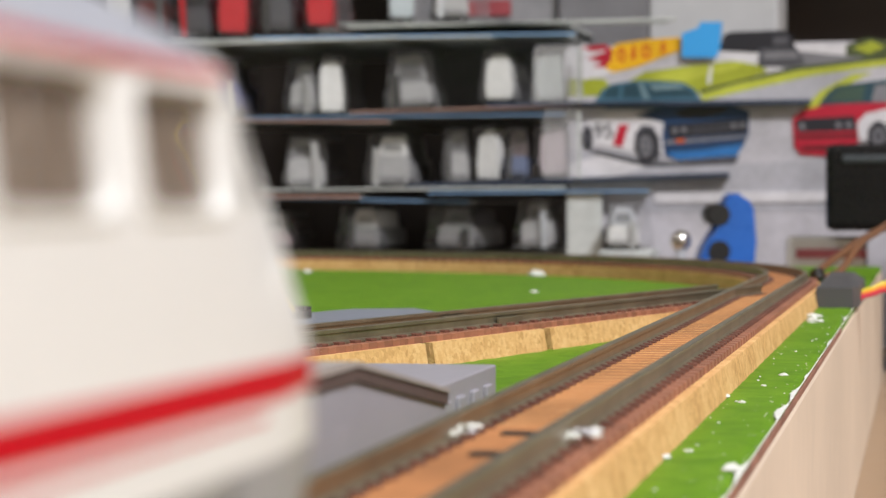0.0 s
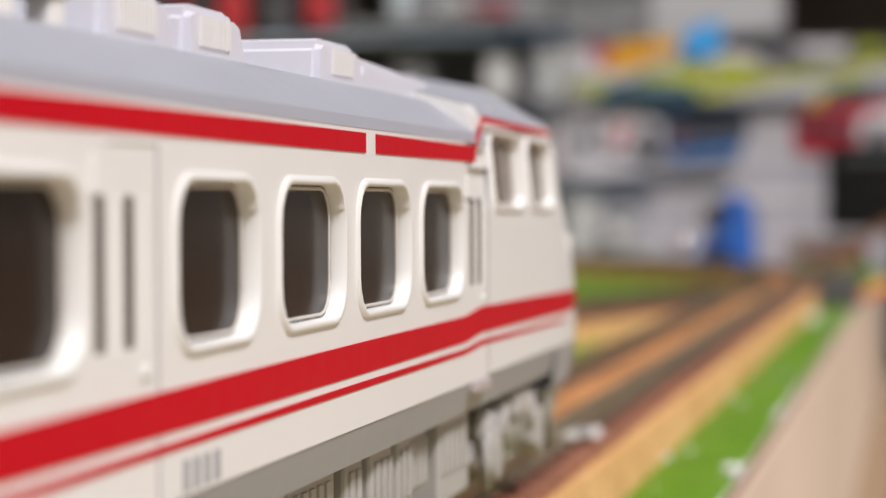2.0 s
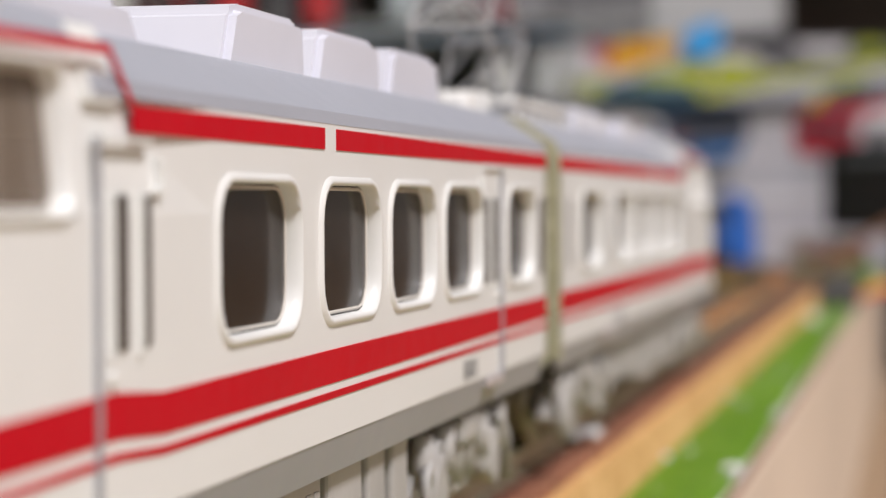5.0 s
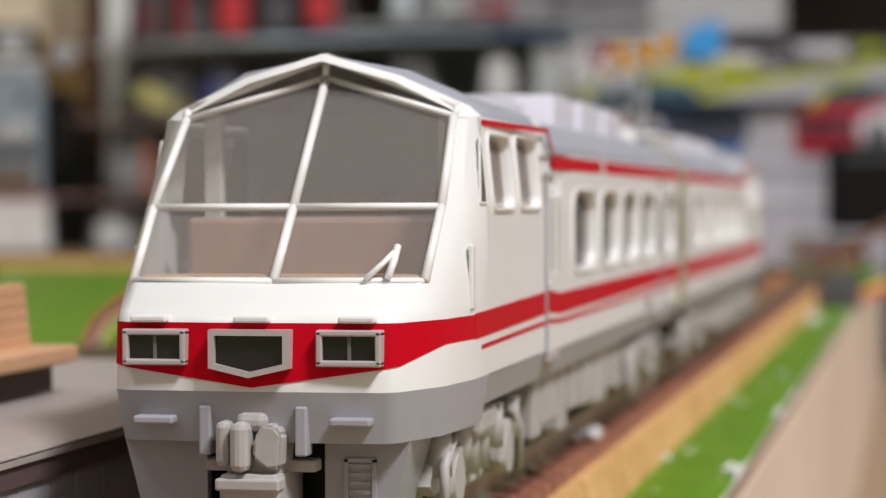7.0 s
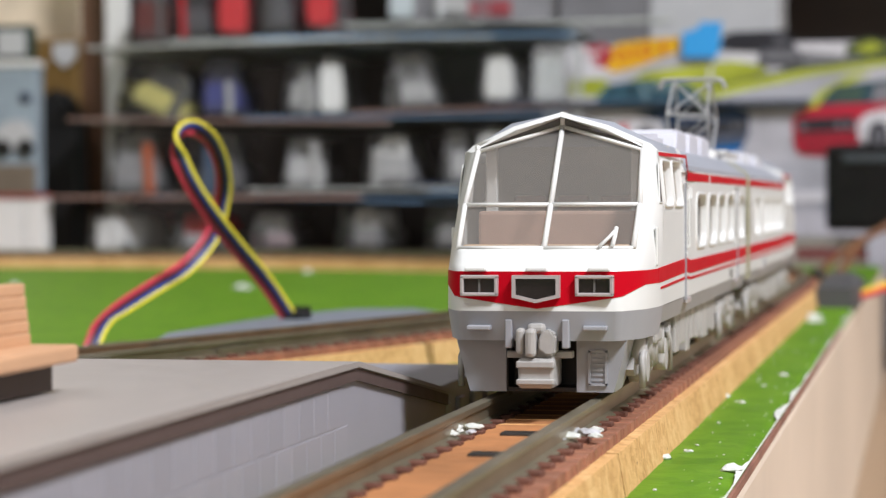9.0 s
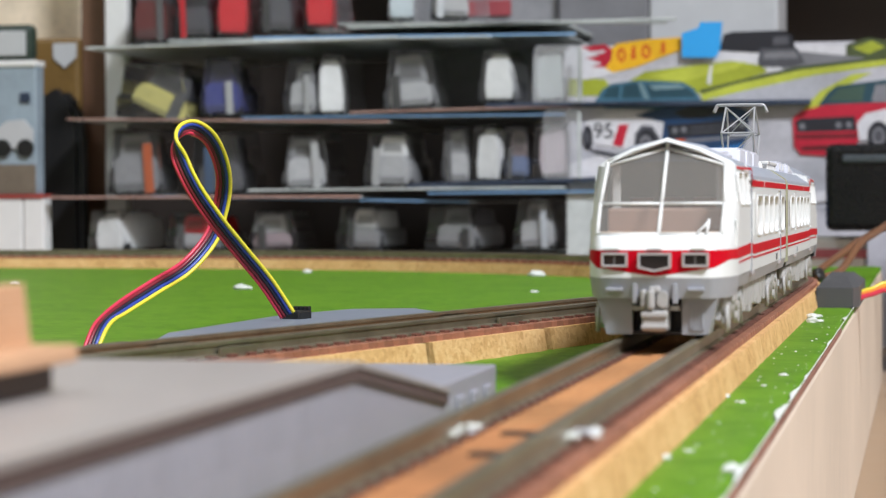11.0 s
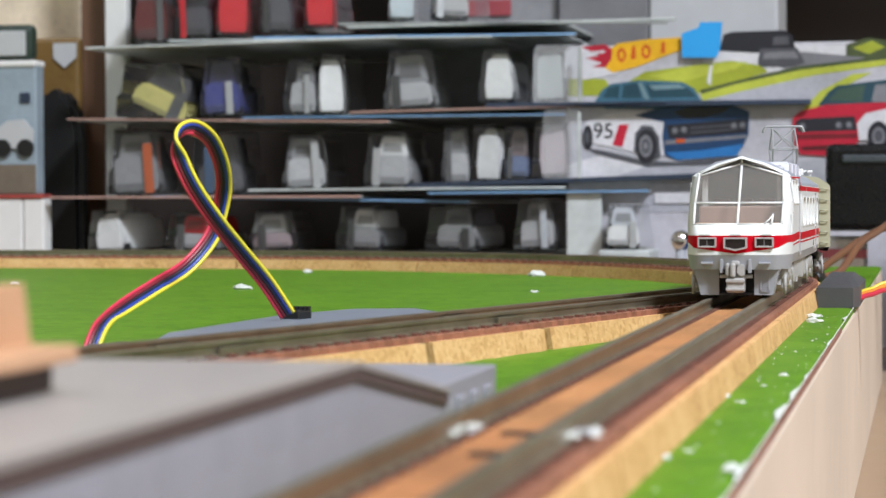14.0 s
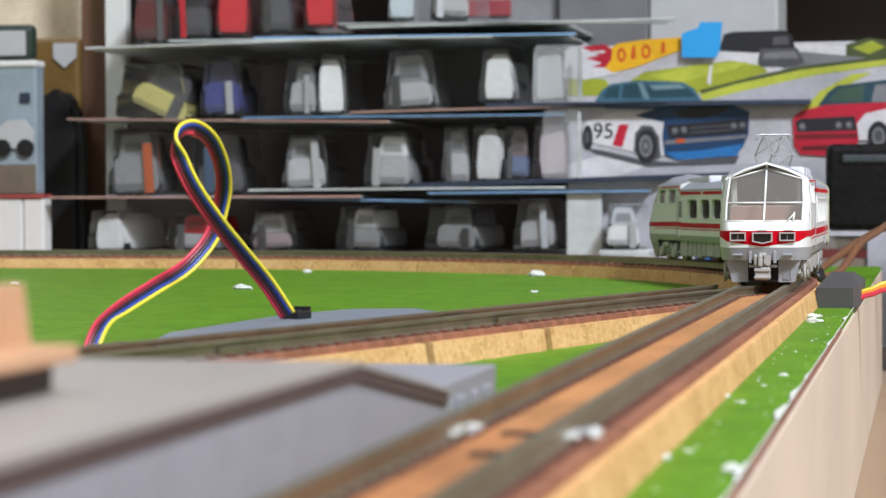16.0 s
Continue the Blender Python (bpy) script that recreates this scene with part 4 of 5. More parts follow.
def lengthen(car, ext, nose):
    """Draws a car's cab out by ext mm and its nose by more; its running gear only moves."""
    for ob in car.children_recursive:
        base = ob.name.split(".")[0]
        gear = base in ("bogie", "side_frame", "wheelset")
        front = sum(v.co.y for v in ob.data.vertices) / len(ob.data.vertices) > 0.03
        for v in ob.data.vertices:
            if gear:
                v.co.y += ext * 0.6 * MM if front else 0
            else:
                v.co.y += ext * MM * min(1, max(0, (v.co.y / MM - 22) / 17))
                v.co.y += nose * MM * min(1, max(0, (v.co.y / MM - 46) / 6))


train_front = build_car("train_car", "cream model train car with red stripes and raised pantograph", True)
lengthen(train_front, 5.0, 3.0)
train_rear = build_car("train_car", "cream model train car with red stripes and glazed slanted cab", False)


# ---- on the board: platform, bench, point motors, wires ----
def station_platform():
    t = thing("station_platform", "grey plastic model station platform with a ramped end, beside the track", "platform")
    top, edge, ramp_y, end_y = 10.4, -43.6, 174.0, 209.0
    bm = bmesh.new()
    prism(bm, [(20, 0), (end_y, 0), (end_y, 4.4), (ramp_y, top - 0.8), (20, top - 0.8)], 0, -96, edge - 0.95)
    part("core", bm, PLATFORM, t)
    bm = bmesh.new()
    prism(bm, [(20, top - 0.45), (ramp_y, top - 0.45), (end_y, 4.9), (end_y + 0.4, 5.4), (ramp_y, top), (20, top)], 0, -96, edge)
    bmesh.ops.bevel(bm, geom=bm.edges[:], offset=0.15, segments=2, affect="EDGES")
    part("deck", bm, PLATFORM, t, "smooth grey deck with an overhanging lip")
    # the overhang's shade, built as a dark band beneath the lip
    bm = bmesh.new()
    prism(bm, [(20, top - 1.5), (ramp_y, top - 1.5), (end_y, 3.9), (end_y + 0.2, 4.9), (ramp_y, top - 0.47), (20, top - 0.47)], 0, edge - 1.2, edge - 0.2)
    part("lip_shade_band", bm, LIPSHADE_LEVER, t, "dark brown band painted as shade under the lip")
    wall = bmesh.new()
    prism(wall, [(61, 0), (end_y, 0), (end_y, 4.4), (ramp_y, top - 1.3), (61, top - 1.3)], 0, edge - 0.9, edge - 0.5)
    part("ramp_wall", wall, PLATWALL, t, "dark grey ramp side")
    block = mesh_of("wall_block", box(bmesh.new(), edge - 0.93, edge - 0.45, 0.04, 3.96, 0.03, 3.07, 0.05), PLATWALL)
    for row, z in enumerate((-0.6, 2.5, 5.6)):
        for i in range(27):
            piece("wall_block", block, t, spot(0, 62 + i * 4.0 + (row % 2) * 2.0, z))
    cap = mesh_of("edge_stone", box(bmesh.new(), edge - 2.6, edge + 0.02, 0.05, 3.55, 0, 0.14, 0.05), PLATFORM)
    for i in range(30):
        piece("edge_stone", cap, t, spot(0, 62 + i * 3.6, top - 0.02))
    bm = bmesh.new()
    box(bm, -96, edge - 2.0, end_y + 0.4, 243, 0, 5.3, 0.2)
    for k in range(4):
        box(bm, edge - 2.1, edge - 1.5, 214 + k * 7.2, 217 + k * 7.2, 0, 3.6, 0.2)
    part("end_block", bm, PLATWALL, t, "low grey end block with small buttresses")
    return t


station_platform()


def platform_bench():
    t = thing("platform_bench", "brown plastic slatted bench standing on the platform", "bench")
    z = 10.56
    y0, y1 = 92.0, 143.0
    bm = bmesh.new()
    box(bm, -60.5, -56.4, y0, y1 - 1.2, z, z + 1.9, 0.1)
    part("base", bm, SEAT, t, "dark recessed base")
    bm = bmesh.new()
    box(bm, -61, -55.0, y0, y1, z + 1.85, z + 3.0, 0.25)
    part("seat", bm, BENCH, t)
    for k in range(5):
        bm = bmesh.new()
        box(bm, -59.4 - k * 0.1, -58.3 - k * 0.1, y0, y1 - 0.2, z + 2.95 + k * 0.82, z + 3.75 + k * 0.82, 0.12)
        part("back_slat", bm, BENCH, t)
    bm = bmesh.new()
    box(bm, -59.9, -59.2, y0 + 3, y0 + 5, z + 2.9, z + 7.0, 0.1)
    box(bm, -59.9, -59.2, y1 - 6, y1 - 4, z + 2.9, z + 7.0, 0.1)
    part("back_post", bm, BENCH, t)


platform_bench()


def point_motor():
    t = thing("point_motor", "dark grey point motor box beside the track turnout", "point motor", "point motors")
    bm = bmesh.new()
    lo = [(-23.0, 496), (-15.2, 496), (-14.0, 503), (-14.0, 552), (-23.0, 552)]
    prism(bm, lo, 2, 0, 4.3)
    part("case", bm, MOTORDARK, t)
    bm = bmesh.new()
    a = [bm.verts.new((x, y, 4.3)) for x, y in lo]
    b = [bm.verts.new((x, y, 6.2)) for x, y in ((-21.6, 520), (-17.2, 520), (-16.6, 524), (-16.6, 549), (-21.6, 549))]
    for k in range(5):
        bm.faces.new((a[k], a[(k + 1) % 5], b[(k + 1) % 5], b[k]))
    bm.faces.new(b)
    part("lid", bm, MOTORDARK, t)


point_motor()

# flat motor of the branch turnout
p, a = branch_line(171)
motor = thing("point_motor", "flat grey point motor plate with a plug on the grass", "point motor", "point motors", at=spot(p.x, p.y, 0, math.degrees(-a)))
bm = bmesh.new()
rim_low = [(-9.2, -52), (-28.5, -48), (-41, 4), (-41, 31), (-31, 38), (-9.2, 17)]
rim_top = [(-9.6, -49), (-27.5, -45), (-39, 5), (-39, 29), (-30, 35), (-9.6, 14)]
lo = [bm.verts.new((x, y, 0)) for x, y in rim_low]
mid = [bm.verts.new((x, y, 3.4)) for x, y in rim_low]
hi = [bm.verts.new((x, y, 4.6)) for x, y in rim_top]
for u, v in ((lo, mid), (mid, hi)):
    for k in range(6):
        bm.faces.new((u[k], u[(k + 1) % 6], v[(k + 1) % 6], v[k]))
bm.faces.new(hi), bm.faces.new(lo[::-1])
part("plate", bm, BOXGREY, motor)
bm = bmesh.new()
box(bm, -32.4, -29.0, -6, -2, 4.5, 5.9, 0.3)
for k in range(4):
    box(bm, -32.2 + k * 0.8, -31.8 + k * 0.8, -2.5, -1.6, 4.8, 6.5, 0.08)
part("plug", bm, BLACK, motor, "black wire plug")
bm = bmesh.new()
box(bm, -30, -9, -62, -53, 0.0, 3.8, 0.4)
box(bm, -14, -11, -60, -55, 3.7, 4.9, 0.4)
part("switch_lever", bm, LIPSHADE_LEVER, motor, "dark brown lever housing")

WIRE_PATH = [(-98.0, 345.0, 5.4), (-100.6, 342.0, 10.6), (-103.3, 337.0, 15.7), (-105.5, 332.0, 20.3), (-108.0, 329.0, 25.2), (-109.8, 328.0, 29.5), (-110.5, 328.0, 32.2), (-110.1, 330.0, 34.0), (-109.0, 333.0, 34.4), (-107.9, 337.0, 32.8),
             (-107.5, 341.0, 29.3), (-108.0, 344.0, 25.8), (-109.0, 345.0, 21.8), (-110.2, 344.0, 17.5), (-112.9, 340.0, 13.1), (-116.0, 334.0, 10.2), (-118.9, 327.0, 7.2), (-119.6, 320.0, 4.9), (-120.1, 316.0, 0.6)]
WIRES = [("yellow", (0.82, 0.70, 0.05)), ("blue", (0.03, 0.06, 0.32)), ("black", (0.015, 0.016, 0.03)), ("dark red", (0.20, 0.018, 0.03)), ("red", (0.62, 0.04, 0.08))]


def ribbon_cable():
    t = thing("ribbon_cable", "looped five-strand coloured ribbon wire standing up from the plug", "cable")
    line = smooth_line(WIRE_PATH, 8)
    n = len(line)
    for k, (name, colour) in enumerate(WIRES):
        pts = []
        for i, p in enumerate(line):
            d = (line[min(i + 1, n - 1)] - line[max(i - 1, 0)])
            d.y = 0
            d.normalize()
            side = Vector((d.z, 0, -d.x))
            # the ribbon turns over at the top of its loop
            turn = math.pi * min(1, max(0, (i - 40) / 24))
            w = (2 - k) * 0.53
            pts.append(p + side * (w * math.cos(turn)) + Vector((0, -abs(w) * math.sin(turn) * (1 if k < 2 else -1), 0)))
        m = material(name.replace(" ", "_") + "_wire_pvc", colour, 0.35, vary=0.04, scale=200)
        part("wire", tube(bmesh.new(), pts, 0.31, 8), m, t, name + " insulated wire")


ribbon_cable()

COPPER = material("brown_cable_pvc", (0.17, 0.075, 0.035), 0.4, vary=0.1, scale=120)
for path in ([(-27.9, 590.0, 3.2), (-22.6, 600.0, 4.2), (-20.1, 610.0, 6.9), (-17.4, 620.0, 11.2), (-14.2, 640.0, 13.7), (-5.9, 680.0, 17.2), (10, 720, 10), (30, 760, -38)],
             [(-29.4, 620.0, 3.2), (-22.6, 640.0, 8.5), (-17.0, 660.0, 12.4), (-9.5, 690.0, 14.7), (6, 730, 8), (24, 770, -38)]):
    c = thing("feeder_cable", "brown track feeder cable curving off the board", "cable", "feeder cables")
    part("cord", tube(bmesh.new(), smooth_line(path, 6), 1.0, 8), COPPER, c)
    bm = bmesh.new()
    cyl(bm, path[0], Vector(path[0]) + Vector((1.5, 3.0, 0.4)), 1.5, 10)
    part("sleeve", bm, BLACK, c)
for k, (name, colour) in enumerate((("red", (0.55, 0.03, 0.06)), ("orange", (0.75, 0.25, 0.03)), ("yellow", (0.75, 0.6, 0.05)))):
    c = thing("motor_wire", name + " thin wire leaving the point motor", "cable", "motor wires")
    m = material(name + "_thin_wire", colour, 0.4, vary=0.05, scale=200)
    part("cord", tube(bmesh.new(), smooth_line([(-14.5, 515 + k * 3, 1.2 + k * 0.5), (-12.0, 520 + k * 3, 1.9 + k * 0.5), (-6.5, 530, 1.6 + k * 0.8), (4, 545, -12), (20, 560, -40)], 6), 0.55, 6), m, c)


def crumb(seed, size):
    rnd = random.Random(seed)
    bm = bmesh.new()
    bmesh.ops.create_icosphere(bm, subdivisions=2, radius=size)
    for v in bm.verts:
        v.co = Vector((v.co.x * (0.8 + 0.5 * rnd.random()), v.co.y * (1.2 + 0.5 * rnd.random()), max(0, v.co.z * (0.25 + 0.5 * rnd.random()) + size * 0.2)))
    return bm


SPOTS = [(-22.8, 202.0, 0.7), (-23.0, 267.0, 0.6), (-18.2, 301.4, 0.5), (-20.5, 435.5, 1.2), (-16.1, 193.9, 0.8), (-20.4, 259.9, 0.4), (-118.5, 700.1, 2.4), (-178.9, 586.5, 2.0), (-97.5, 573.0, 0.9), (-200.5, 730.2, 1.4),
         (-254.7, 611.6, 1.2), (-17.9, 500.0, 0.9), (-21.2, 208.1, 0.35), (-21.4, 452.0, 1.3), (-19.6, 284.0, 0.3)]
for i, (x, y, s) in enumerate(SPOTS):
    ob = part("foam_crumb", crumb(i, s), FLUFF, None, "", spot(x, y, 0.0, i * 37.0))
    tagged(ob, "white foam crumb lying on the green grass", "crumb", "foam crumbs")
rnd = random.Random(21)
bm = bmesh.new()
for k in range(110):
    x, y, r = rnd.uniform(-22.6, -15.6), 150 + 330 * rnd.random(), rnd.choice((0.07, 0.09, 0.1, 0.13, 0.2))
    if rnd.random() < 0.5:
        x = -15.2 - abs(rnd.gauss(0, 1.4))
    a = bmesh.new()
    bmesh.ops.create_icosphere(a, subdivisions=1, radius=r)
    for v in a.verts:
        v.co = Vector((x + v.co.x * rnd.uniform(0.7, 1.4), y + v.co.y * rnd.uniform(1.0, 2.2), 0.08 + max(-0.1, v.co.z * 0.5)))
    merge(bm, a)
tagged(part("foam_specks", bm, FLUFF), "fine white foam specks scattered along the grass edge", "specks", "", "stuff")
GLUE = material("grey_glue_lump", (0.5, 0.5, 0.52), 0.3, vary=0.4, scale=250)
for i, (x, y, s) in enumerate([(-36.6, 176.0, 0.9), (-37.4, 172.0, 0.75), (-35.4, 178.5, 0.6), (-38.0, 175.2, 0.55), (-36.0, 173.2, 0.5), (-37.0, 179.6, 0.6), (-38.4, 169.6, 0.45), (-34.9, 175.0, 0.4),
                               (-26.6, 172.5, 0.75), (-25.6, 175.5, 0.7), (-25.4, 178, 0.5), (-26.9, 176.6, 0.5), (-24.8, 173.4, 0.45), (-27.3, 170.4, 0.45)]):
    ob = part("glue_lump", crumb(50 + i, s), GLUE if i % 2 else FLUFF, None, "", spot(x, y, RAIL - 1.5, i * 50.0))
    tagged(ob, "grey-white glue lump stuck beside the rail", "lump", "glue lumps")
RAILBLACK = material("black_joint_plastic", (0.02, 0.018, 0.016), 0.5, vary=0.2, scale=200)
for i, (x, y) in enumerate([(-31.0, 163.0), (-31.4, 178.0)]):
    ob = part("magnet_bar", box(bmesh.new(), -1.6, 1.6, -0.9, 0.9, 0, 0.5, 0.15), RAILBLACK, None, "", spot(x, y, RAIL - 2.14))
    tagged(ob, "small black bar between the rails", "bar", "track bars")

# ---- behind the board: carded toy cars on a dark shelf ----
CARD = material("blue_grey_printed_card", (0.46, 0.49, 0.48), 0.5, vary=0.35, scale=18, piece=0.3)
CARDEDGE = material("blue_card_edge", (0.20, 0.36, 0.58), 0.5, vary=0.3, scale=20, piece=0.3)
CARDNAVY = material("dark_navy_card_edge", (0.035, 0.05, 0.085), 0.45, vary=0.3, scale=20, piece=0.3)
CARDBROWN = material("brown_card_edge", (0.38, 0.24, 0.20), 0.6, vary=0.3, scale=20, piece=0.3)
BLISTER = shell("clear_blister_plastic", 0.02)
SHELFDARK = material("dark_brown_shelf_board", (0.030, 0.022, 0.018), 0.6, vary=0.3, scale=8)
POST = material("brown_wooden_post", (0.16, 0.085, 0.05), 0.5, vary=0.15, scale=10)
TOY = {}


def toy_paint(c):
    if c not in TOY:
        TOY[c] = material("toy_car_paint", c, 0.3, vary=0.12, scale=60, coat=0.3)
    return TOY[c]


def carded_car(x, z, wide, high, colour, glass, depth=34, lean=0.0, y=1000, insert=None):
    """A toy car, nose to the front, in a clear stepped blister on the card below it."""
    t = thing("carded_toy_car", "toy car in a clear blister pack, stacked on its card", "toy car", "stacked toy cars", at=spot(x, y, z))
    rnd = random.Random(int(x * 7 + z))
    bm = bmesh.new()
    w = wide / 2
    k = rnd.uniform(0.28, 0.42)
    prism(bm, [(-w, 0.4), (w, 0.4), (w * 0.97, high * k), (w * 0.85, high * (k + 0.05)), (w * rnd.uniform(0.66, 0.8), high * 0.97), (-w * rnd.uniform(0.66, 0.8), high * 0.97), (-w * 0.85, high * (k + 0.05)), (-w * 0.97, high * k)], 1, 0, depth)
    bmesh.ops.bevel(bm, geom=bm.edges[:], offset=wide * 0.022, segments=1, affect="EDGES")
    b = part("blister", bm, BLISTER, t, "clear blister shell")
    b.visible_shadow = False
    w *= 0.78
    tall = colour == glass
    hb = high * (0.80 if tall else rnd.uniform(0.44, 0.6))
    turn = pose(0, 0, 0, 0, lean + rnd.uniform(-4, 4), rnd.uniform(-14, 14)) @ Matrix.Translation((rnd.uniform(-0.14, 0.14) * w * MM, 0, 0))
    bm = bmesh.new()
    prism(bm, [(-w * 0.95, 2.0), (w * 0.95, 2.0), (w, hb * 0.4), (w * 0.92, hb * 0.85), (w * 0.78, hb), (-w * 0.78, hb), (-w * 0.92, hb * 0.85), (-w, hb * 0.4)], 1, 3, depth * 1.3)
    bmesh.ops.bevel(bm, geom=bm.edges[:], offset=wide * 0.04, segments=2, affect="EDGES")
    part("car_body", bm, toy_paint(colour), t, at=turn)
    bm = bmesh.new()
    prism(bm, [(-w * 0.8, hb * 0.97), (w * 0.8, hb * 0.97), (w * 0.6, high * 0.9), (-w * 0.6, high * 0.9)], 1, 7, depth * 1.1)
    bmesh.ops.bevel(bm, geom=bm.edges[:], offset=0.8, segments=2, affect="EDGES")
    part("car_cabin", bm, toy_paint(glass), t, at=turn)
    if not tall:
        zc = hb + (high * 0.9 - hb) * 0.2
        bm = bmesh.new()
        prism(bm, [(-w * 0.5, zc), (w * 0.5, zc), (w * 0.42, high * 0.78), (-w * 0.42, high * 0.78)], 1, 6.7, 7.1)
        part("windscreen", bm, toy_paint(tuple(c * 0.45 + 0.01 for c in glass)), t, at=turn)
        bm = bmesh.new()
        box(bm, -w * 0.85, w * 0.85, 2.4, 3.2, 2.4, 2.4 + hb * 0.2, 0.3)
        part("bumper", bm, toy_paint(tuple(c * 0.5 + 0.02 for c in colour)), t, at=turn)
    if not tall:
        side = rnd.choice((-1, 1))
        c = w * side * rnd.uniform(0.45, 0.7)
        bm = bmesh.new()
        box(bm, c - w * 0.2, c + w * 0.2, 1.2, 2.0, 1.0, high * rnd.uniform(0.5, 0.88), 0.2)
        part("card_insert", bm, toy_paint(insert or rnd.choice(((0.42, 0.42, 0.41), (0.10, 0.10, 0.10), (0.52, 0.54, 0.56), (0.05, 0.05, 0.05)))), t, "folded card insert", at=turn)
    for s in (-1, 1):
        bm = bmesh.new()
        cyl(bm, (s * w * 0.98, 9, 3.6), (s * w * 0.6, 9, 3.6), 3.3, 14)
        part("wheel", bm, BLACK, t, at=turn)
    return t


def card(x0, x1, z, y, mat, tilt=0.0, thick=0.8, deep=150):
    """A flat card; the part that reaches over the picture box is only a narrow tongue."""
    h, c = (x1 - x0) / 2, (x0 + x1) / 2
    cut = min(h, wx(1002) - c)
    pts = [(-h, -1.3), (h, -1.3), (h, deep), (-h, deep)] if cut >= h else [(-h, -1.3), (h, -1.3), (h, 1005.2 - y), (cut, 1005.2 - y), (cut, deep), (-h, deep)]
    t = thing("backing_card", "long printed backing card lying flat in a stack", "card", "backing cards", at=spot(c, y, z, 0, 0, tilt))
    part("sheet", prism(bmesh.new(), pts, 2, 0, thick), CARD if mat != CARDNAVY else mat, t)
    part("front_edge", box(bmesh.new(), -h, h, -2, -1.3, 0, thick, 0.12), mat, t)
    return t


def wx(u, y=1000.0):
    """Across the row of toys: x at depth y for picture column u, fitted to the camera's view."""
    return -y * math.tan(YAW - math.atan((u - 784) / 4034.65))


def wz(v, y=1000.0, u=784.0):
    """Up the row of toys: height at depth y for picture row v, fitted likewise."""
    t_ = (u - 784) / 4034.65
    return 22.8 + y / (math.cos(YAW) + t_ * math.sin(YAW)) * ((360.3 - v) / 4034.65 + t_ * ROLL)


# cards as (left, right, height at the left end, lean, depth forward, finish)
for a, b, h, lean, fy, fin in [
        (155, 705, 78, -0.9, 0, 0), (300, 872, 66, 0.3, 2, 0), (450, 1020, 62, 0.4, 5, 1), (615, 1195, 44, -0.3, 7, 0), (600, 1180, 38, 0.9, 10, 0),
        (122, 690, 205, 1.1, 0, 2), (430, 1000, 205, 0.1, 4, 1), (620, 1180, 197, -0.9, 8, 2), (860, 1435, 189, 0.1, 10, 3),
        (90, 640, 345, 0.1, 0, 2), (270, 830, 345, 1.2, 3, 1), (440, 1000, 335, -0.2, 6, 0), (720, 1290, 332, -1.6, 9, 3), (760, 1150, 343, -0.3, -1, 1)]:
    mid = (h + (b - a) * math.tan(radians(lean)) / 2)
    card(wx(a), wx(b), wz(mid, 1000, (a + b) / 2) - 0.4, 1000 + (min(fy, 2) if b > 990 else fy), (CARD, CARDEDGE, CARDBROWN, CARDNAVY)[fin], lean, 2.1 if fin == 3 else 0.9)

GREYS = [((0.26, 0.26, 0.26), (0.13, 0.13, 0.135)), ((0.44, 0.44, 0.44), (0.26, 0.26, 0.265)), ((0.10, 0.10, 0.11), (0.05, 0.05, 0.055))]
W1, RD, BL, YL, OR = (0.72, 0.72, 0.70), (0.55, 0.02, 0.03), (0.05, 0.07, 0.25), (0.55, 0.50, 0.18), (0.45, 0.10, 0.03)
for a, b, base, top, col, gls in [
        (232, 302, 72, -60, (0.12, 0.02, 0.02), GREYS[2][0]), (305, 372, 66, -60, GREYS[2][0], GREYS[2][1]), (378, 440, 62, -60, RD, RD), (455, 520, 58, -50, GREYS[2][0], GREYS[2][1]), (535, 592, 50, -60, RD, RD), (685, 738, 38, -60, (0.5, 0.56, 0.58), (0.5, 0.56, 0.58)), (760, 840, 36, -60, GREYS[1][0], GREYS[0][0]),
        (200, 330, 203, 105, YL, GREYS[2][0]), (350, 428, 203, 95, (0.06, 0.07, 0.24), (0.045, 0.045, 0.10)), (498, 556, 203, 100, GREYS[1][0], GREYS[1][1]), (560, 612, 203, 92, W1, W1), (675, 775, 194, 85, GREYS[1][0], GREYS[1][1]), (845, 908, 184, 86, W1, W1), (938, 1002, 184, 78, (0.50, 0.54, 0.52), (0.50, 0.54, 0.52)),
        (185, 285, 342, 220, GREYS[1][1], GREYS[0][0]), (330, 430, 342, 225, GREYS[2][0], GREYS[2][1]), (495, 580, 336, 232, GREYS[1][0], GREYS[1][1]), (640, 728, 333, 230, GREYS[1][0], W1), (778, 830, 330, 222, GREYS[1][0], GREYS[0][0]), (830, 882, 326, 218, W1, W1), (885, 935, 322, 222, (0.16, 0.20, 0.32), (0.22, 0.17, 0.17)), (938, 1003, 318, 215, (0.56, 0.48, 0.50), (0.56, 0.48, 0.50)),
        (150, 212, 444, 365, W1, W1), (285, 372, 444, 372, GREYS[1][0], RD), (436, 522, 444, 370, (0.3, 0.24, 0.25), GREYS[1][0]), (590, 668, 444, 362, GREYS[0][0], W1), (748, 838, 446, 362, GREYS[0][0], GREYS[2][0]), (905, 985, 446, 350, GREYS[1][0], GREYS[0][0])]:
    mid = (a + b) / 2
    carded_car((wx(a) + wx(b)) / 2, wz(base, 1004, mid), abs(wx(b) - wx(a)), abs(wz(top, 1004, mid) - wz(base, 1004, mid)), col, gls, 34, 28.0 if col == YL else 0.0, 1004, {185: OR, 305: RD, 330: (0.05, 0.09, 0.16)}.get(a))

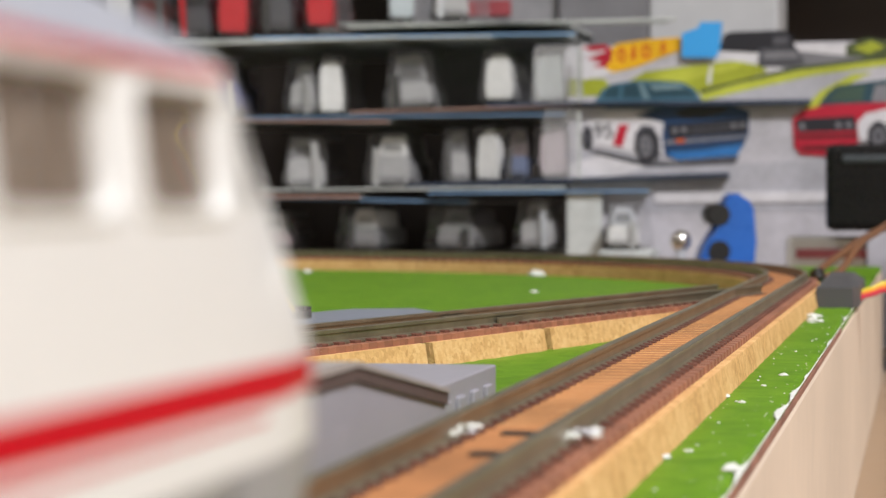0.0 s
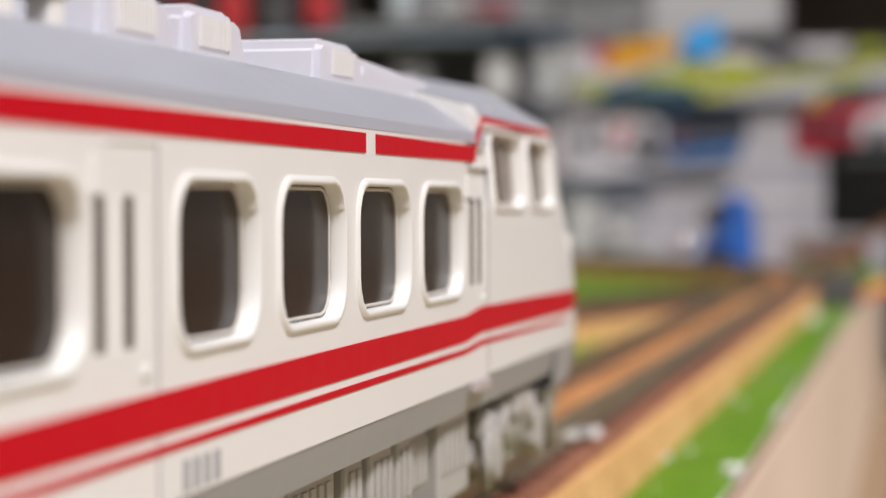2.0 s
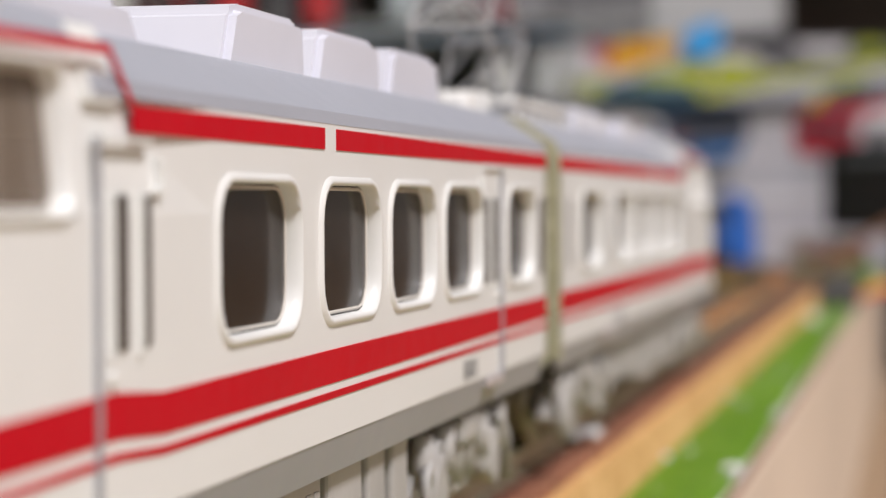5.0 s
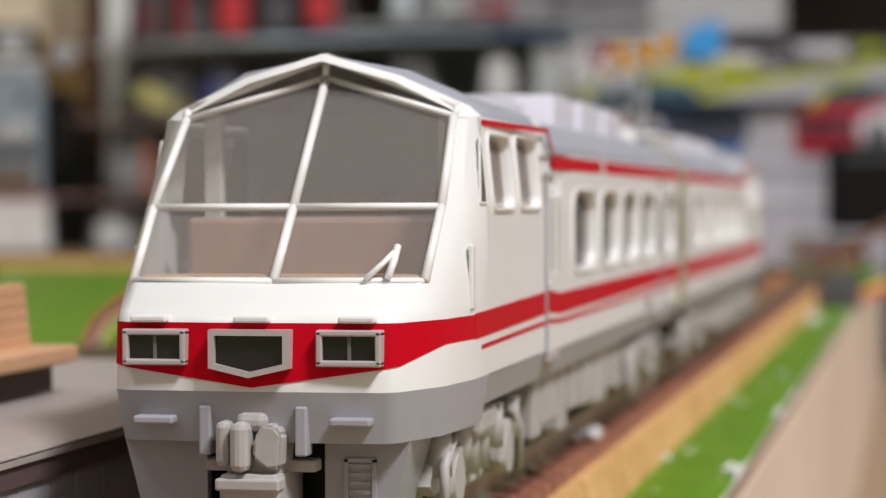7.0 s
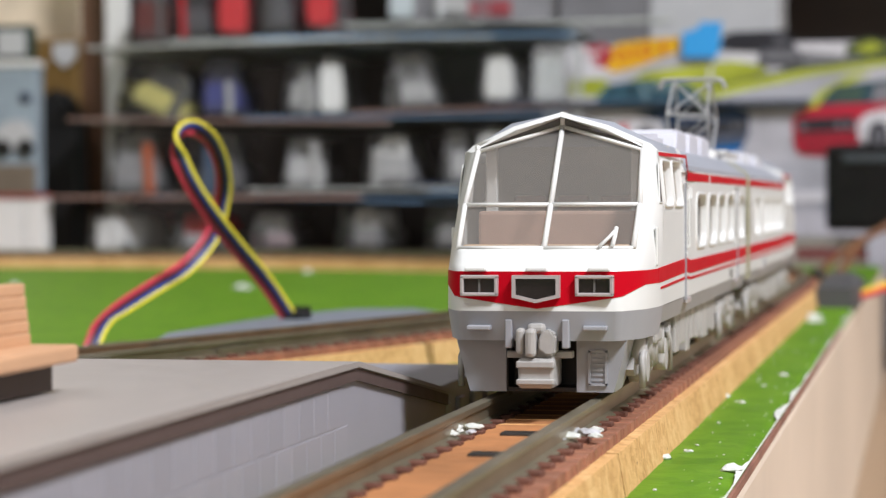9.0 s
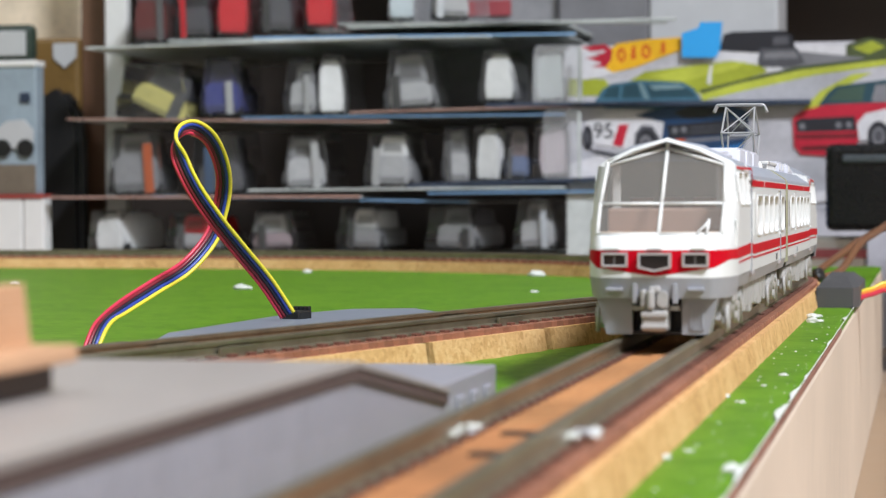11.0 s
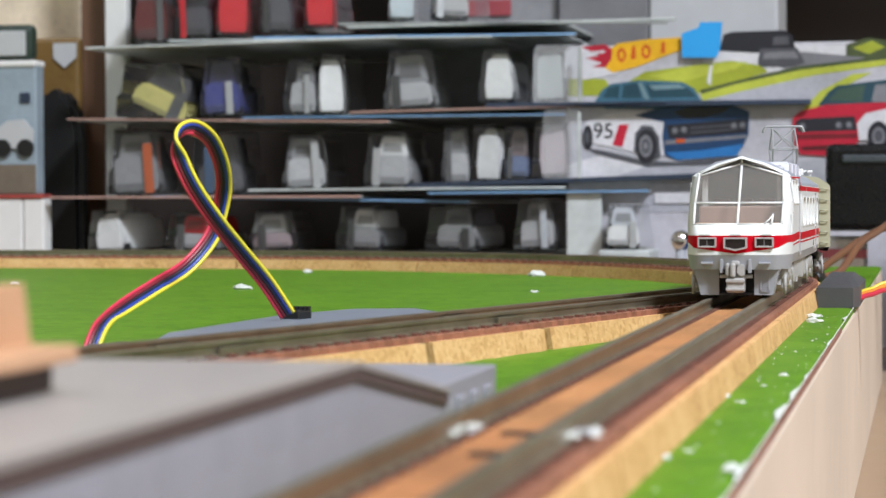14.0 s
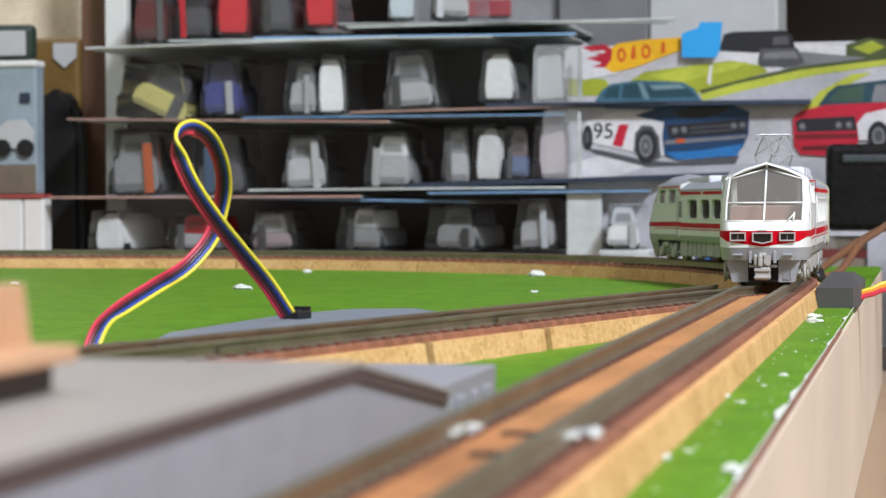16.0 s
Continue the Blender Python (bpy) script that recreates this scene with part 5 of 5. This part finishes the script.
carded_car((wx(1068, 962) + wx(1142, 962)) / 2, wz(446, 962, 1100), wx(1142, 962) - wx(1068, 962), wz(362, 962, 1100) - wz(446, 962, 1100), W1, (0.5, 0.52, 0.55), 34, 0.0, 962)
foot = thing("small_carton", "dark carton carrying a single toy car", "carton")
part("case", box(bmesh.new(), wx(1060, 962), wx(1150, 962), 960, 997, FLOOR_Z, wz(446, 962, 1100), 0.8), CARD, foot)
tagged(part("upright_carton", box(bmesh.new(), wx(1004, 1002), wx(1066, 1002), 1000, 1003, FLOOR_Z, wz(344, 1002, 1035), 0.5), CARD), "pale grey card carton standing on edge", "carton")
# empty clear packs whose sides overlap the picture box
HAZY = shell("hazy_blister_plastic", 0.16, 0.1, 0.7)
for a, b, base, top in ((944, 1030, 184, 82), (960, 1028, 318, 196)):
    mid = (a + b) / 2
    pack = thing("blister_pack", "empty clear plastic blister pack standing on a card", "blister pack", "empty blister packs", at=spot((wx(a, 998) + wx(b, 998)) / 2, 998, wz(base, 998, mid)))
    w, h = (wx(b, 998) - wx(a, 998)) / 2, wz(top, 998, mid) - wz(base, 998, mid)
    bm = bmesh.new()
    prism(bm, [(-w, 0), (w, 0), (w * 0.98, h * 0.9), (w * 0.86, h), (-w * 0.86, h), (-w * 0.98, h * 0.9)], 1, 0, 5.5)
    bmesh.ops.bevel(bm, geom=bm.edges[:], offset=0.7, segments=2, affect="EDGES")
    dome = part("dome", bm, HAZY, pack, "clear hazy dome")
    dome.visible_shadow = False
    part("flange", box(bmesh.new(), w * 0.86, w * 1.02, -0.8, 0.2, 0.2, h * 0.96, 0.15), CARD, pack, "folded pale flange")
# lower stack that carries the visible rows
low = thing("card_stack", "stack of carded toys standing on the floor", "card stack")
part("stack", box(bmesh.new(), wx(90), wx(1002), 1002, 1150, FLOOR_Z, wz(446, 1004, 200) - 0.6, 1.0), CARD, low)
cab = thing("shelf_unit", "dark brown shelf unit behind the toys", "shelf")
part("back_panel", box(bmesh.new(), wx(170, 1240), wx(2300, 1240), 1240, 1255, FLOOR_Z, 460), SHELFDARK, cab)
part("side_post", box(bmesh.new(), wx(146, 1060), wx(188, 1060), 1060, 1072, FLOOR_Z, 460, 1.0), POST, cab, "brown wooden side post")
part("shelf_top", box(bmesh.new(), wx(195, 1060), wx(2300, 1060), 1060, 1240, 260, 275), SHELFDARK, cab)

# white box behind, printed picture box, sticky note
PAPER = material("white_box_card", (0.74, 0.74, 0.72), 0.6, vary=0.06, scale=20)
PAPERGREY = material("grey_box_card", (0.46, 0.47, 0.48), 0.6, vary=0.08, scale=20)
t = thing("white_box", "pale grey-white cardboard box behind the stack", "box")
part("carton", box(bmesh.new(), wx(1150, 1085), wx(1378, 1085), 1085, 1150, 60, 200, 1.5), PAPERGREY, t)
part("printed_panel", box(bmesh.new(), wx(990, 1086), wx(1149, 1086), 1086, 1150, 60, 200, 1.0), material("dark_grey_print", (0.16, 0.16, 0.17), 0.5, vary=0.2, scale=25), t)
part("red_badge", box(bmesh.new(), wx(802, 1090), wx(905, 1090), 1090, 1150, wz(30, 1090, 850), wz(2, 1090, 850), 0.5), material("dull_red_badge", (0.28, 0.05, 0.06), 0.5, vary=0.15, scale=30), t)
part("grey_side", box(bmesh.new(), wx(700, 1092), wx(989, 1092), 1092, 1150, 60, 200, 1.0), material("mid_grey_print", (0.22, 0.22, 0.23), 0.5, vary=0.2, scale=25), t)
tagged(part("tall_white_box", box(bmesh.new(), wx(188, 1045), wx(226, 1045), 1045, 1052, FLOOR_Z, 190, 0.8), PAPER), "tall narrow white box beside the post", "box")


def flat(bm_pts, name, mat, parent, y, front, label=""):
    """A printed shape on the picture box: an outline in camera picture pixels on its front."""
    bm = bmesh.new()
    prism(bm, [(wx(x_, 1006), wz(y_, 1006, x_)) for x_, y_ in bm_pts], 1, front, y)
    return part(name, bm, mat, parent, label)


def inks(name, colour):
    return material(name, colour, 0.35, vary=0.22, scale=45)


def picture_box():
    t = thing("picture_box", "printed cardboard car box with racing cars on a field", "box")
    part("carton", box(bmesh.new(), wx(1004, 1006), wx(1800, 1006), 1006, 1030, FLOOR_Z, wz(82, 1006, 1300), 0.8), inks("pale_print", (0.50, 0.49, 0.53)), t, "pale grey printed carton")
    GN, YG, DG, ROAD, BK, BLU, WH, RDK, YEL = (inks("field_green_print", (0.34, 0.38, 0.035)), inks("bright_green_print", (0.46, 0.50, 0.06)), inks("dark_green_print", (0.07, 0.09, 0.035)), inks("road_grey_print", (0.42, 0.42, 0.46)), inks("black_print", (0.02, 0.02, 0.028)),
                                               inks("navy_print", (0.016, 0.05, 0.13)), inks("white_print", (0.64, 0.63, 0.66)), inks("red_print", (0.46, 0.015, 0.04)), inks("yellow_print", (0.80, 0.44, 0.015)))
    TEAL, DTEAL, PALE, SKYB, MID, DIM, ORG = (inks("teal_print", (0.05, 0.13, 0.19)), inks("dark_teal_print", (0.02, 0.06, 0.085)), inks("pale_teal_print", (0.17, 0.26, 0.29)), inks("bright_blue_print", (0.03, 0.17, 0.45)), inks("mid_grey_ink", (0.20, 0.20, 0.22)), inks("dim_grey_ink", (0.085, 0.085, 0.10)), inks("orange_print", (0.60, 0.10, 0.015)))
    level = [0.0]
    def put(pts, mat, name="print"):
        level[0] += 0.012
        flat([(900 + x_ / 1.74, y_ / 1.74) for x_, y_ in pts], name, mat, t, 1005.95, 1005.9 - level[0])
    def dot(x_, y_, rx, ry, mat, name="print"):
        put([(x_ + rx * math.cos(2 * math.pi * i / 24), y_ + ry * math.sin(2 * math.pi * i / 24)) for i in range(24)], mat, name)
    # field, hedge and road
    put([(600, 150), (1560, 150), (1560, 215), (1164, 190), (860, 225), (600, 260)], WH)
    put([(1040, 150), (1110, 128), (1220, 150), (1560, 140), (1560, 195), (1040, 200)], DG)
    put([(1060, 160), (1120, 138), (1160, 158), (1110, 180)], GN)
    put([(770, 185), (910, 170), (1100, 190), (1040, 215), (860, 228)], MID)
    put([(186, 240), (300, 250), (330, 300), (184, 300)], GN)
    put([(365, 262), (420, 228), (560, 210), (690, 196), (780, 212), (800, 232), (600, 288), (575, 300), (360, 300)], GN)
    put([(430, 240), (600, 205), (735, 200), (700, 222), (520, 262)], YG)
    put([(590, 296), (700, 268), (900, 226), (1164, 196), (1560, 160), (1560, 180), (1164, 214), (950, 242), (720, 290), (600, 318)], YG)
    put([(588, 286), (700, 258), (890, 216), (1164, 186), (1560, 150), (1560, 158), (1164, 195), (900, 226), (700, 268), (596, 297)], DG)
    put([(600, 318), (720, 290), (950, 242), (1100, 226), (1010, 300), (930, 345), (700, 345)], ROAD)
    put([(905, 350), (960, 292), (1060, 240), (1120, 236), (1010, 290), (950, 352)], YG)
    put([(184, 470), (330, 466), (560, 520), (1000, 500), (1000, 660), (184, 660)], ROAD)
    put([(184, 512), (300, 478), (420, 520), (300, 560), (184, 560)], WH)
    put([(612, 262), (622, 205), (630, 205), (624, 272)], WH)
    # dark truck behind
    put([(650, 165), (664, 116), (690, 108), (850, 104), (876, 120), (884, 165), (760, 172)], BK)
    put([(768, 205), (776, 160), (890, 158), (914, 205), (880, 216), (780, 216)], DIM)
    put([(785, 192), (790, 172), (884, 168), (894, 190)], MID)
    put([(815, 150), (818, 124), (862, 122), (866, 148)], DIM)
    # badge shapes
    put([(170, 245), (178, 160), (240, 140), (300, 215), (345, 232), (240, 250)], WH)
    put([(295, 170), (340, 140), (430, 128), (540, 122), (540, 160), (470, 185), (400, 212), (322, 230), (300, 215)], YEL)
    put([(225, 150), (300, 142), (322, 160), (318, 190), (300, 214), (258, 212), (290, 200), (240, 184), (285, 176)], RDK)
    put([(250, 166), (296, 160), (300, 168), (262, 172)], WH)
    dot(350, 176, 14, 22, ORG)
    dot(350, 176, 6, 12, YEL)
    dot(425, 166, 15, 22, ORG)
    dot(425, 166, 7, 12, YEL)
    put([(378, 190), (382, 150), (392, 149), (394, 188)], ORG)
    put([(470, 172), (474, 138), (484, 137), (484, 170)], ORG)
    # shade printed below the cars
    put([(236, 458), (300, 470), (420, 500), (520, 506), (712, 488), (700, 512), (430, 520), (270, 480)], DIM)
    # blue and white racing car
    put([(232, 400), (246, 376), (330, 350), (480, 346), (500, 380), (492, 480), (470, 488), (330, 462), (240, 440)], WH)
    put([(268, 318), (290, 282), (318, 264), (400, 254), (536, 260), (572, 280), (596, 318), (560, 345), (300, 340)], TEAL)
    put([(290, 306), (308, 276), (344, 268), (340, 308)], DTEAL)
    put([(350, 308), (356, 268), (398, 263), (412, 308)], DTEAL)
    put([(440, 308), (424, 268), (524, 266), (556, 280), (580, 306)], DTEAL)
    put([(450, 284), (432, 270), (524, 267), (548, 279)], PALE)
    put([(400, 262), (412, 261), (436, 312), (422, 314)], PALE)
    put([(390, 362), (470, 338), (590, 322), (700, 335), (742, 352), (742, 380), (500, 388)], BLU)
    put([(510, 352), (560, 336), (690, 336), (660, 356), (600, 372), (540, 372)], BK)
    put([(480, 384), (742, 366), (740, 425), (722, 462), (700, 488), (520, 500), (482, 486), (474, 430)], BLU)
    put([(488, 392), (738, 374), (734, 418), (496, 434)], BK)
    put([(560, 400), (690, 391), (690, 396), (560, 405)], DIM)
    put([(560, 414), (690, 405), (690, 410), (560, 419)], DIM)
    put([(482, 440), (736, 424), (734, 434), (484, 452)], MID)
    put([(484, 476), (600, 470), (724, 452), (704, 488), (520, 500)], SKYB)
    put([(484, 456), (600, 450), (728, 436), (724, 450), (600, 466), (484, 472)], BLU)
    for x_, y_ in ((514, 410), (542, 408), (696, 397), (722, 395)):
        dot(x_, y_, 11, 12, DIM, "printed_headlight")
        dot(x_ - 1, y_ - 2, 7, 7, MID, "printed_headlight")
    put([(516, 436), (544, 434), (544, 446), (518, 448)], ORG)
    put([(322, 452), (342, 390), (372, 388), (352, 458)], RDK)
    level[0] += 0.012
    lettering("printed_number", "95", 6.6, BK, t, spot(wx(1069, 1006), 1005.9 - level[0], wz(236, 1006, 1069), 0, 90))
    put([(388, 470), (392, 416), (412, 392), (444, 394), (466, 430), (470, 490), (430, 508)], DIM)
    dot(427, 456, 33, 52, BK, "printed_wheel")
    dot(424, 456, 20, 34, MID, "printed_rim")
    dot(424, 456, 14, 25, DIM, "printed_rim")
    dot(424, 456, 6, 10, MID, "printed_rim")
    dot(246, 428, 15, 38, BK, "printed_wheel")
    dot(244, 428, 7, 20, DIM, "printed_rim")
    # red car
    put([(955, 335), (985, 296), (1012, 276), (1164, 258), (1560, 262), (1560, 345)], DTEAL)
    put([(985, 322), (1018, 284), (1100, 274), (1090, 326)], inks("green_glass_print", (0.05, 0.09, 0.07)))
    put([(1118, 326), (1130, 274), (1240, 268), (1240, 330)], MID)
    put([(876, 374), (900, 352), (980, 334), (1164, 328), (1560, 330), (1560, 420), (1080, 440), (1076, 452), (986, 492), (900, 486), (880, 460)], RDK)
    put([(884, 384), (900, 376), (1066, 370), (1074, 414), (890, 418)], BK)
    put([(884, 424), (1076, 422), (1074, 438), (888, 440)], inks("dark_red_print", (0.16, 0.012, 0.02)))
    put([(900, 462), (990, 458), (986, 474), (906, 474)], inks("deep_red_print", (0.10, 0.01, 0.015)))
    for x_, y_ in ((1018, 398), (1050, 397), (906, 401)):
        dot(x_, y_, 11, 12, DIM, "printed_headlight")
        dot(x_ - 1, y_ - 2, 7, 7, MID, "printed_headlight")
    put([(1074, 392), (1100, 362), (1164, 348), (1560, 352), (1560, 440), (1080, 444)], WH)
    dot(1140, 432, 34, 46, BK, "printed_wheel")
    dot(1140, 432, 20, 28, MID, "printed_rim")
    dot(1140, 432, 13, 19, DIM, "printed_rim")
    # pale text panel lower down
    put([(452, 600), (992, 600), (992, 632), (452, 632)], WH)
    return t


picture_box()
NOTE = material("blue_sticky_note", (0.03, 0.33, 0.75), 0.6, vary=0.05, scale=40)
bm = bmesh.new()
prism(bm, [(wx(x_, 1003), wz(y_, 1003, x_)) for x_, y_ in ((1207, 64), (1236, 54), (1240, 44), (1279, 44), (1275, 92), (1268, 107), (1208, 106))], 1, 1003.0, 1003.5)
tagged(part("sticky_note", bm, NOTE), "bright blue folded paper note stuck on the box", "note")


# black device, blue toy and shiny ball behind the far track
def black_device():
    t = thing("power_pack", "black plastic power pack standing behind the board", "power pack")
    bm = bmesh.new()
    box(bm, -36, 60, 850, 960, 12, 44, 2.5)
    part("case", bm, material("glossy_black_case", (0.006, 0.006, 0.007), 0.28, spec=0.3, vary=0.2, scale=60), t)
    bm = bmesh.new()
    box(bm, -30, 55, 848.8, 851, 37, 40, 0.8)
    part("trim", bm, material("dark_grey_trim", (0.05, 0.06, 0.07), 0.3, vary=0.1, scale=60), t)
    bm = bmesh.new()
    box(bm, -12, 55, 865, 950, FLOOR_Z, 12, 2)
    part("stand", bm, SHELFDARK, t)


black_device()
BLUETOY = material("blue_toy_plastic", (0.02, 0.13, 0.50), 0.3, vary=0.1, scale=60)
toy = thing("blue_toy_car", "blue toy car leaning upright behind the track", "toy car", at=spot(-75, 885, 0.0, 15))
bm = bmesh.new()
prism(bm, [(-9, -41), (6, -41), (10, 8), (9, 22), (2, 27), (-2, 24), (-3, 14), (-9, 8), (-12, 0)], 1, -8, 8)
bmesh.ops.bevel(bm, geom=bm.edges[:], offset=1.2, segments=2, affect="EDGES")
part("car_body", bm, BLUETOY, toy)
for z in (4, 18):
    bm = bmesh.new()
    cyl(bm, (-4.5, -8.6, z), (-4.5, 8.6, z), 4.2, 16)
    part("wheel", bm, BLACK, toy)
CHROME = material("bright_chrome", (0.8, 0.8, 0.8), 0.12, metal=1.0, vary=0.03, scale=60)
ball = thing("chrome_ball", "shiny chrome ball on a thin stand", "ball", at=spot(-92.4, 880, 0))
bm = bmesh.new()
bmesh.ops.create_uvsphere(bm, u_segments=24, v_segments=14, radius=4.0, matrix=Matrix.Translation((0, 0, 8)))
for f in bm.faces:
    f.smooth = True
part("ball", bm, CHROME, ball)
bm = bmesh.new()
cyl(bm, (0, 0, FLOOR_Z), (0, 0, 6), 2.2, 12)
part("stand", bm, GREY, ball)

# left end: boxes beside the post
TIN = inks("blue_grey_tin_print", (0.27, 0.33, 0.38))
t = thing("printed_tin", "blue-grey printed tin standing on white boxes", "tin")
part("case", box(bmesh.new(), wx(-60), wx(66), 1000, 1010, wz(338, 1000, 60), wz(102, 1000, 60), 1.0), TIN, t)
part("lid", box(bmesh.new(), wx(-61), wx(67), 999, 1011, wz(112, 1000, 60), wz(101, 1000, 60), 0.8), PAPER, t)
bm = bmesh.new()
prism(bm, [(wx(-5), wz(255, 1000, 60)), (wx(60), wz(258, 1000, 60)), (wx(62), wz(225, 1000, 60)), (wx(45), wz(205, 1000, 60)), (wx(15), wz(208, 1000, 60)), (wx(-5), wz(225, 1000, 60))], 1, 998.6, 999.9)
part("printed_car", bm, PAPERGREY, t)
for x in (8, 48):
    part("printed_wheel", cyl(bmesh.new(), (wx(x), 998.3, wz(256, 1000, 60)), (wx(x), 999.5, wz(256, 1000, 60)), 4.2, 16), BLACK, t)
part("printed_badge", box(bmesh.new(), wx(38), wx(56), 999.0, 999.9, wz(176, 1000, 60), wz(158, 1000, 60), 0.3), inks("dark_blue_print", (0.03, 0.04, 0.07)), t)
part("printed_ground", box(bmesh.new(), wx(-58), wx(65), 999.2, 999.9, wz(336, 1000, 60), wz(285, 1000, 60)), inks("dark_print", (0.16, 0.13, 0.10)), t)
DKGREEN = inks("dark_green_tin", (0.02, 0.035, 0.025))
t = thing("dark_green_box", "dark green rounded box with a pale label", "box")
part("case", box(bmesh.new(), wx(-60), wx(58), 1002, 1010, wz(101, 1000, 60), wz(36, 1000, 60), 3), DKGREEN, t)
part("paper_label", box(bmesh.new(), wx(-5), wx(46), 1000.9, 1002.2, wz(92, 1000, 60), wz(48, 1000, 60), 0.5), PAPERGREY, t)
t = thing("brown_packet", "brown patterned packet with a pale badge", "packet")
part("packet", box(bmesh.new(), wx(60, 1050), wx(143, 1050), 1050, 1056, FLOOR_Z, wz(62, 1050, 60), 2), inks("ochre_packet_print", (0.17, 0.10, 0.03)), t)
bm = bmesh.new()
prism(bm, [(wx(x, 1050), wz(y, 1050, 60)) for x, y in ((98, 72), (138, 72), (138, 98), (118, 116), (98, 98))], 1, 1048.8, 1050.2)
part("badge", bm, PAPERGREY, t)
t = thing("black_bag", "soft black bag behind the boxes", "bag")
bm = bmesh.new()
prism(bm, [(wx(60, 1030), FLOOR_Z), (wx(146, 1030), FLOOR_Z), (wx(144, 1030), wz(230, 1030, 60)), (wx(134, 1030), wz(180, 1030, 60)), (wx(108, 1030), wz(150, 1030, 60)), (wx(80, 1030), wz(155, 1030, 60)), (wx(60, 1030), wz(175, 1030, 60))], 1, 1030, 1042)
bmesh.ops.bevel(bm, geom=bm.edges[:], offset=3, segments=2, affect="EDGES")
part("bag", bm, BLACK, t)
t = thing("white_carton", "white cartons with a red top edge", "carton")
part("case", box(bmesh.new(), wx(-60), wx(40), 1000, 1010, FLOOR_Z, wz(345, 1000, 60), 1), PAPER, t)
part("side_case", box(bmesh.new(), wx(41), wx(78), 1000, 1010, FLOOR_Z, wz(345, 1000, 60), 1), PAPER, t)
part("top_edge", box(bmesh.new(), wx(-60), wx(78), 999, 1011, wz(345, 1000, 60), wz(338, 1000, 60), 0.5), inks("red_card_edge", (0.35, 0.06, 0.05)), t)
# beige cupboard front behind them
t = thing("cupboard", "beige cupboard front behind the boxes", "cupboard")
part("panel", box(bmesh.new(), wx(-700, 1100), wx(150, 1100), 1100, 1115, FLOOR_Z, 500, 2), inks("beige_cupboard_paint", (0.80, 0.68, 0.52)), t)
part("lower_rail", box(bmesh.new(), wx(-700, 1097), wx(150, 1097), 1097, 1100, wz(92, 1097, 60), wz(82, 1097, 60), 0.6), inks("brown_rail_paint", (0.25, 0.17, 0.11)), t)
t = thing("low_white_box", "white and pink low box behind the far curve", "box")
part("case", box(bmesh.new(), -52, -22, 872, 900, FLOOR_Z, 9.5, 1.5), PAPER, t)
part("band", box(bmesh.new(), -48, -21.5, 871, 872.2, 1.5, 5.0, 0.4), inks("pink_print", (0.45, 0.12, 0.14)), t)


# ---- movement ----
RUN = [(0.0, -26.5), (0.5, -8.0), (1.0, 10.5), (1.5, 26.6), (2.0, 41.0), (2.5, 56.9), (3.0, 73.6), (3.5, 90.0), (4.0, 106.7), (4.2, 114.0), (5.3, 153.5), (6.3, 191.6), (6.5, 199.4),
       (7.0, 219.0), (7.5, 239.0), (8.0, 259.4), (8.5, 280.0), (9.0, 301.0), (9.2, 309.5), (10.3, 356.5), (11.3, 398.0), (11.5, 406.0), (12.0, 425.0), (12.5, 443.8), (13.0, 462.5),
       (13.5, 483.0), (14.0, 504.0), (14.5, 523.0), (15.0, 539.5), (15.5, 555.0), (16.0, 567.5)]


def run(t):
    """How far the train has come, in mm, by a smooth line through RUN."""
    for i in range(len(RUN) - 1):
        (ta, a), (tb, b) = RUN[i], RUN[i + 1]
        if t <= tb + 1e-6:
            tp, p = RUN[i - 1] if i else (2 * ta - tb, 2 * a - b)
            tn, n = RUN[i + 2] if i + 2 < len(RUN) else (2 * tb - ta, 2 * b - a)
            ma, mb = (b - p) / (tb - tp) * (tb - ta), (n - a) / (tn - ta) * (tb - ta)
            u = (t - ta) / (tb - ta)
            return (2 * u ** 3 - 3 * u * u + 1) * a + (u ** 3 - 2 * u * u + u) * ma + (3 * u * u - 2 * u ** 3) * b + (u ** 3 - u * u) * mb
    return RUN[-1][1]


def car_pose(middle, turned):
    p, _ = main_line(middle - 36)
    q, _ = main_line(middle + 36)
    d = q - p
    c = (p + q) / 2
    rz = math.degrees(math.atan2(-d.x, d.y)) + (180 if turned else 0)
    return spot(c.x, c.y, CAR_Z, rz)


def motions():
    times = [k * 0.2 for k in range(81)]
    walk(focus_mark, [(t, pose(*(EYE + view * (d * MM)))) for t, d in FOCUS])
    walk(train_front, [(t, car_pose(run(t) + 54, False)) for t in times])
    walk(train_rear, [(t, car_pose(run(t) - 59.9, True)) for t in times])


motions()
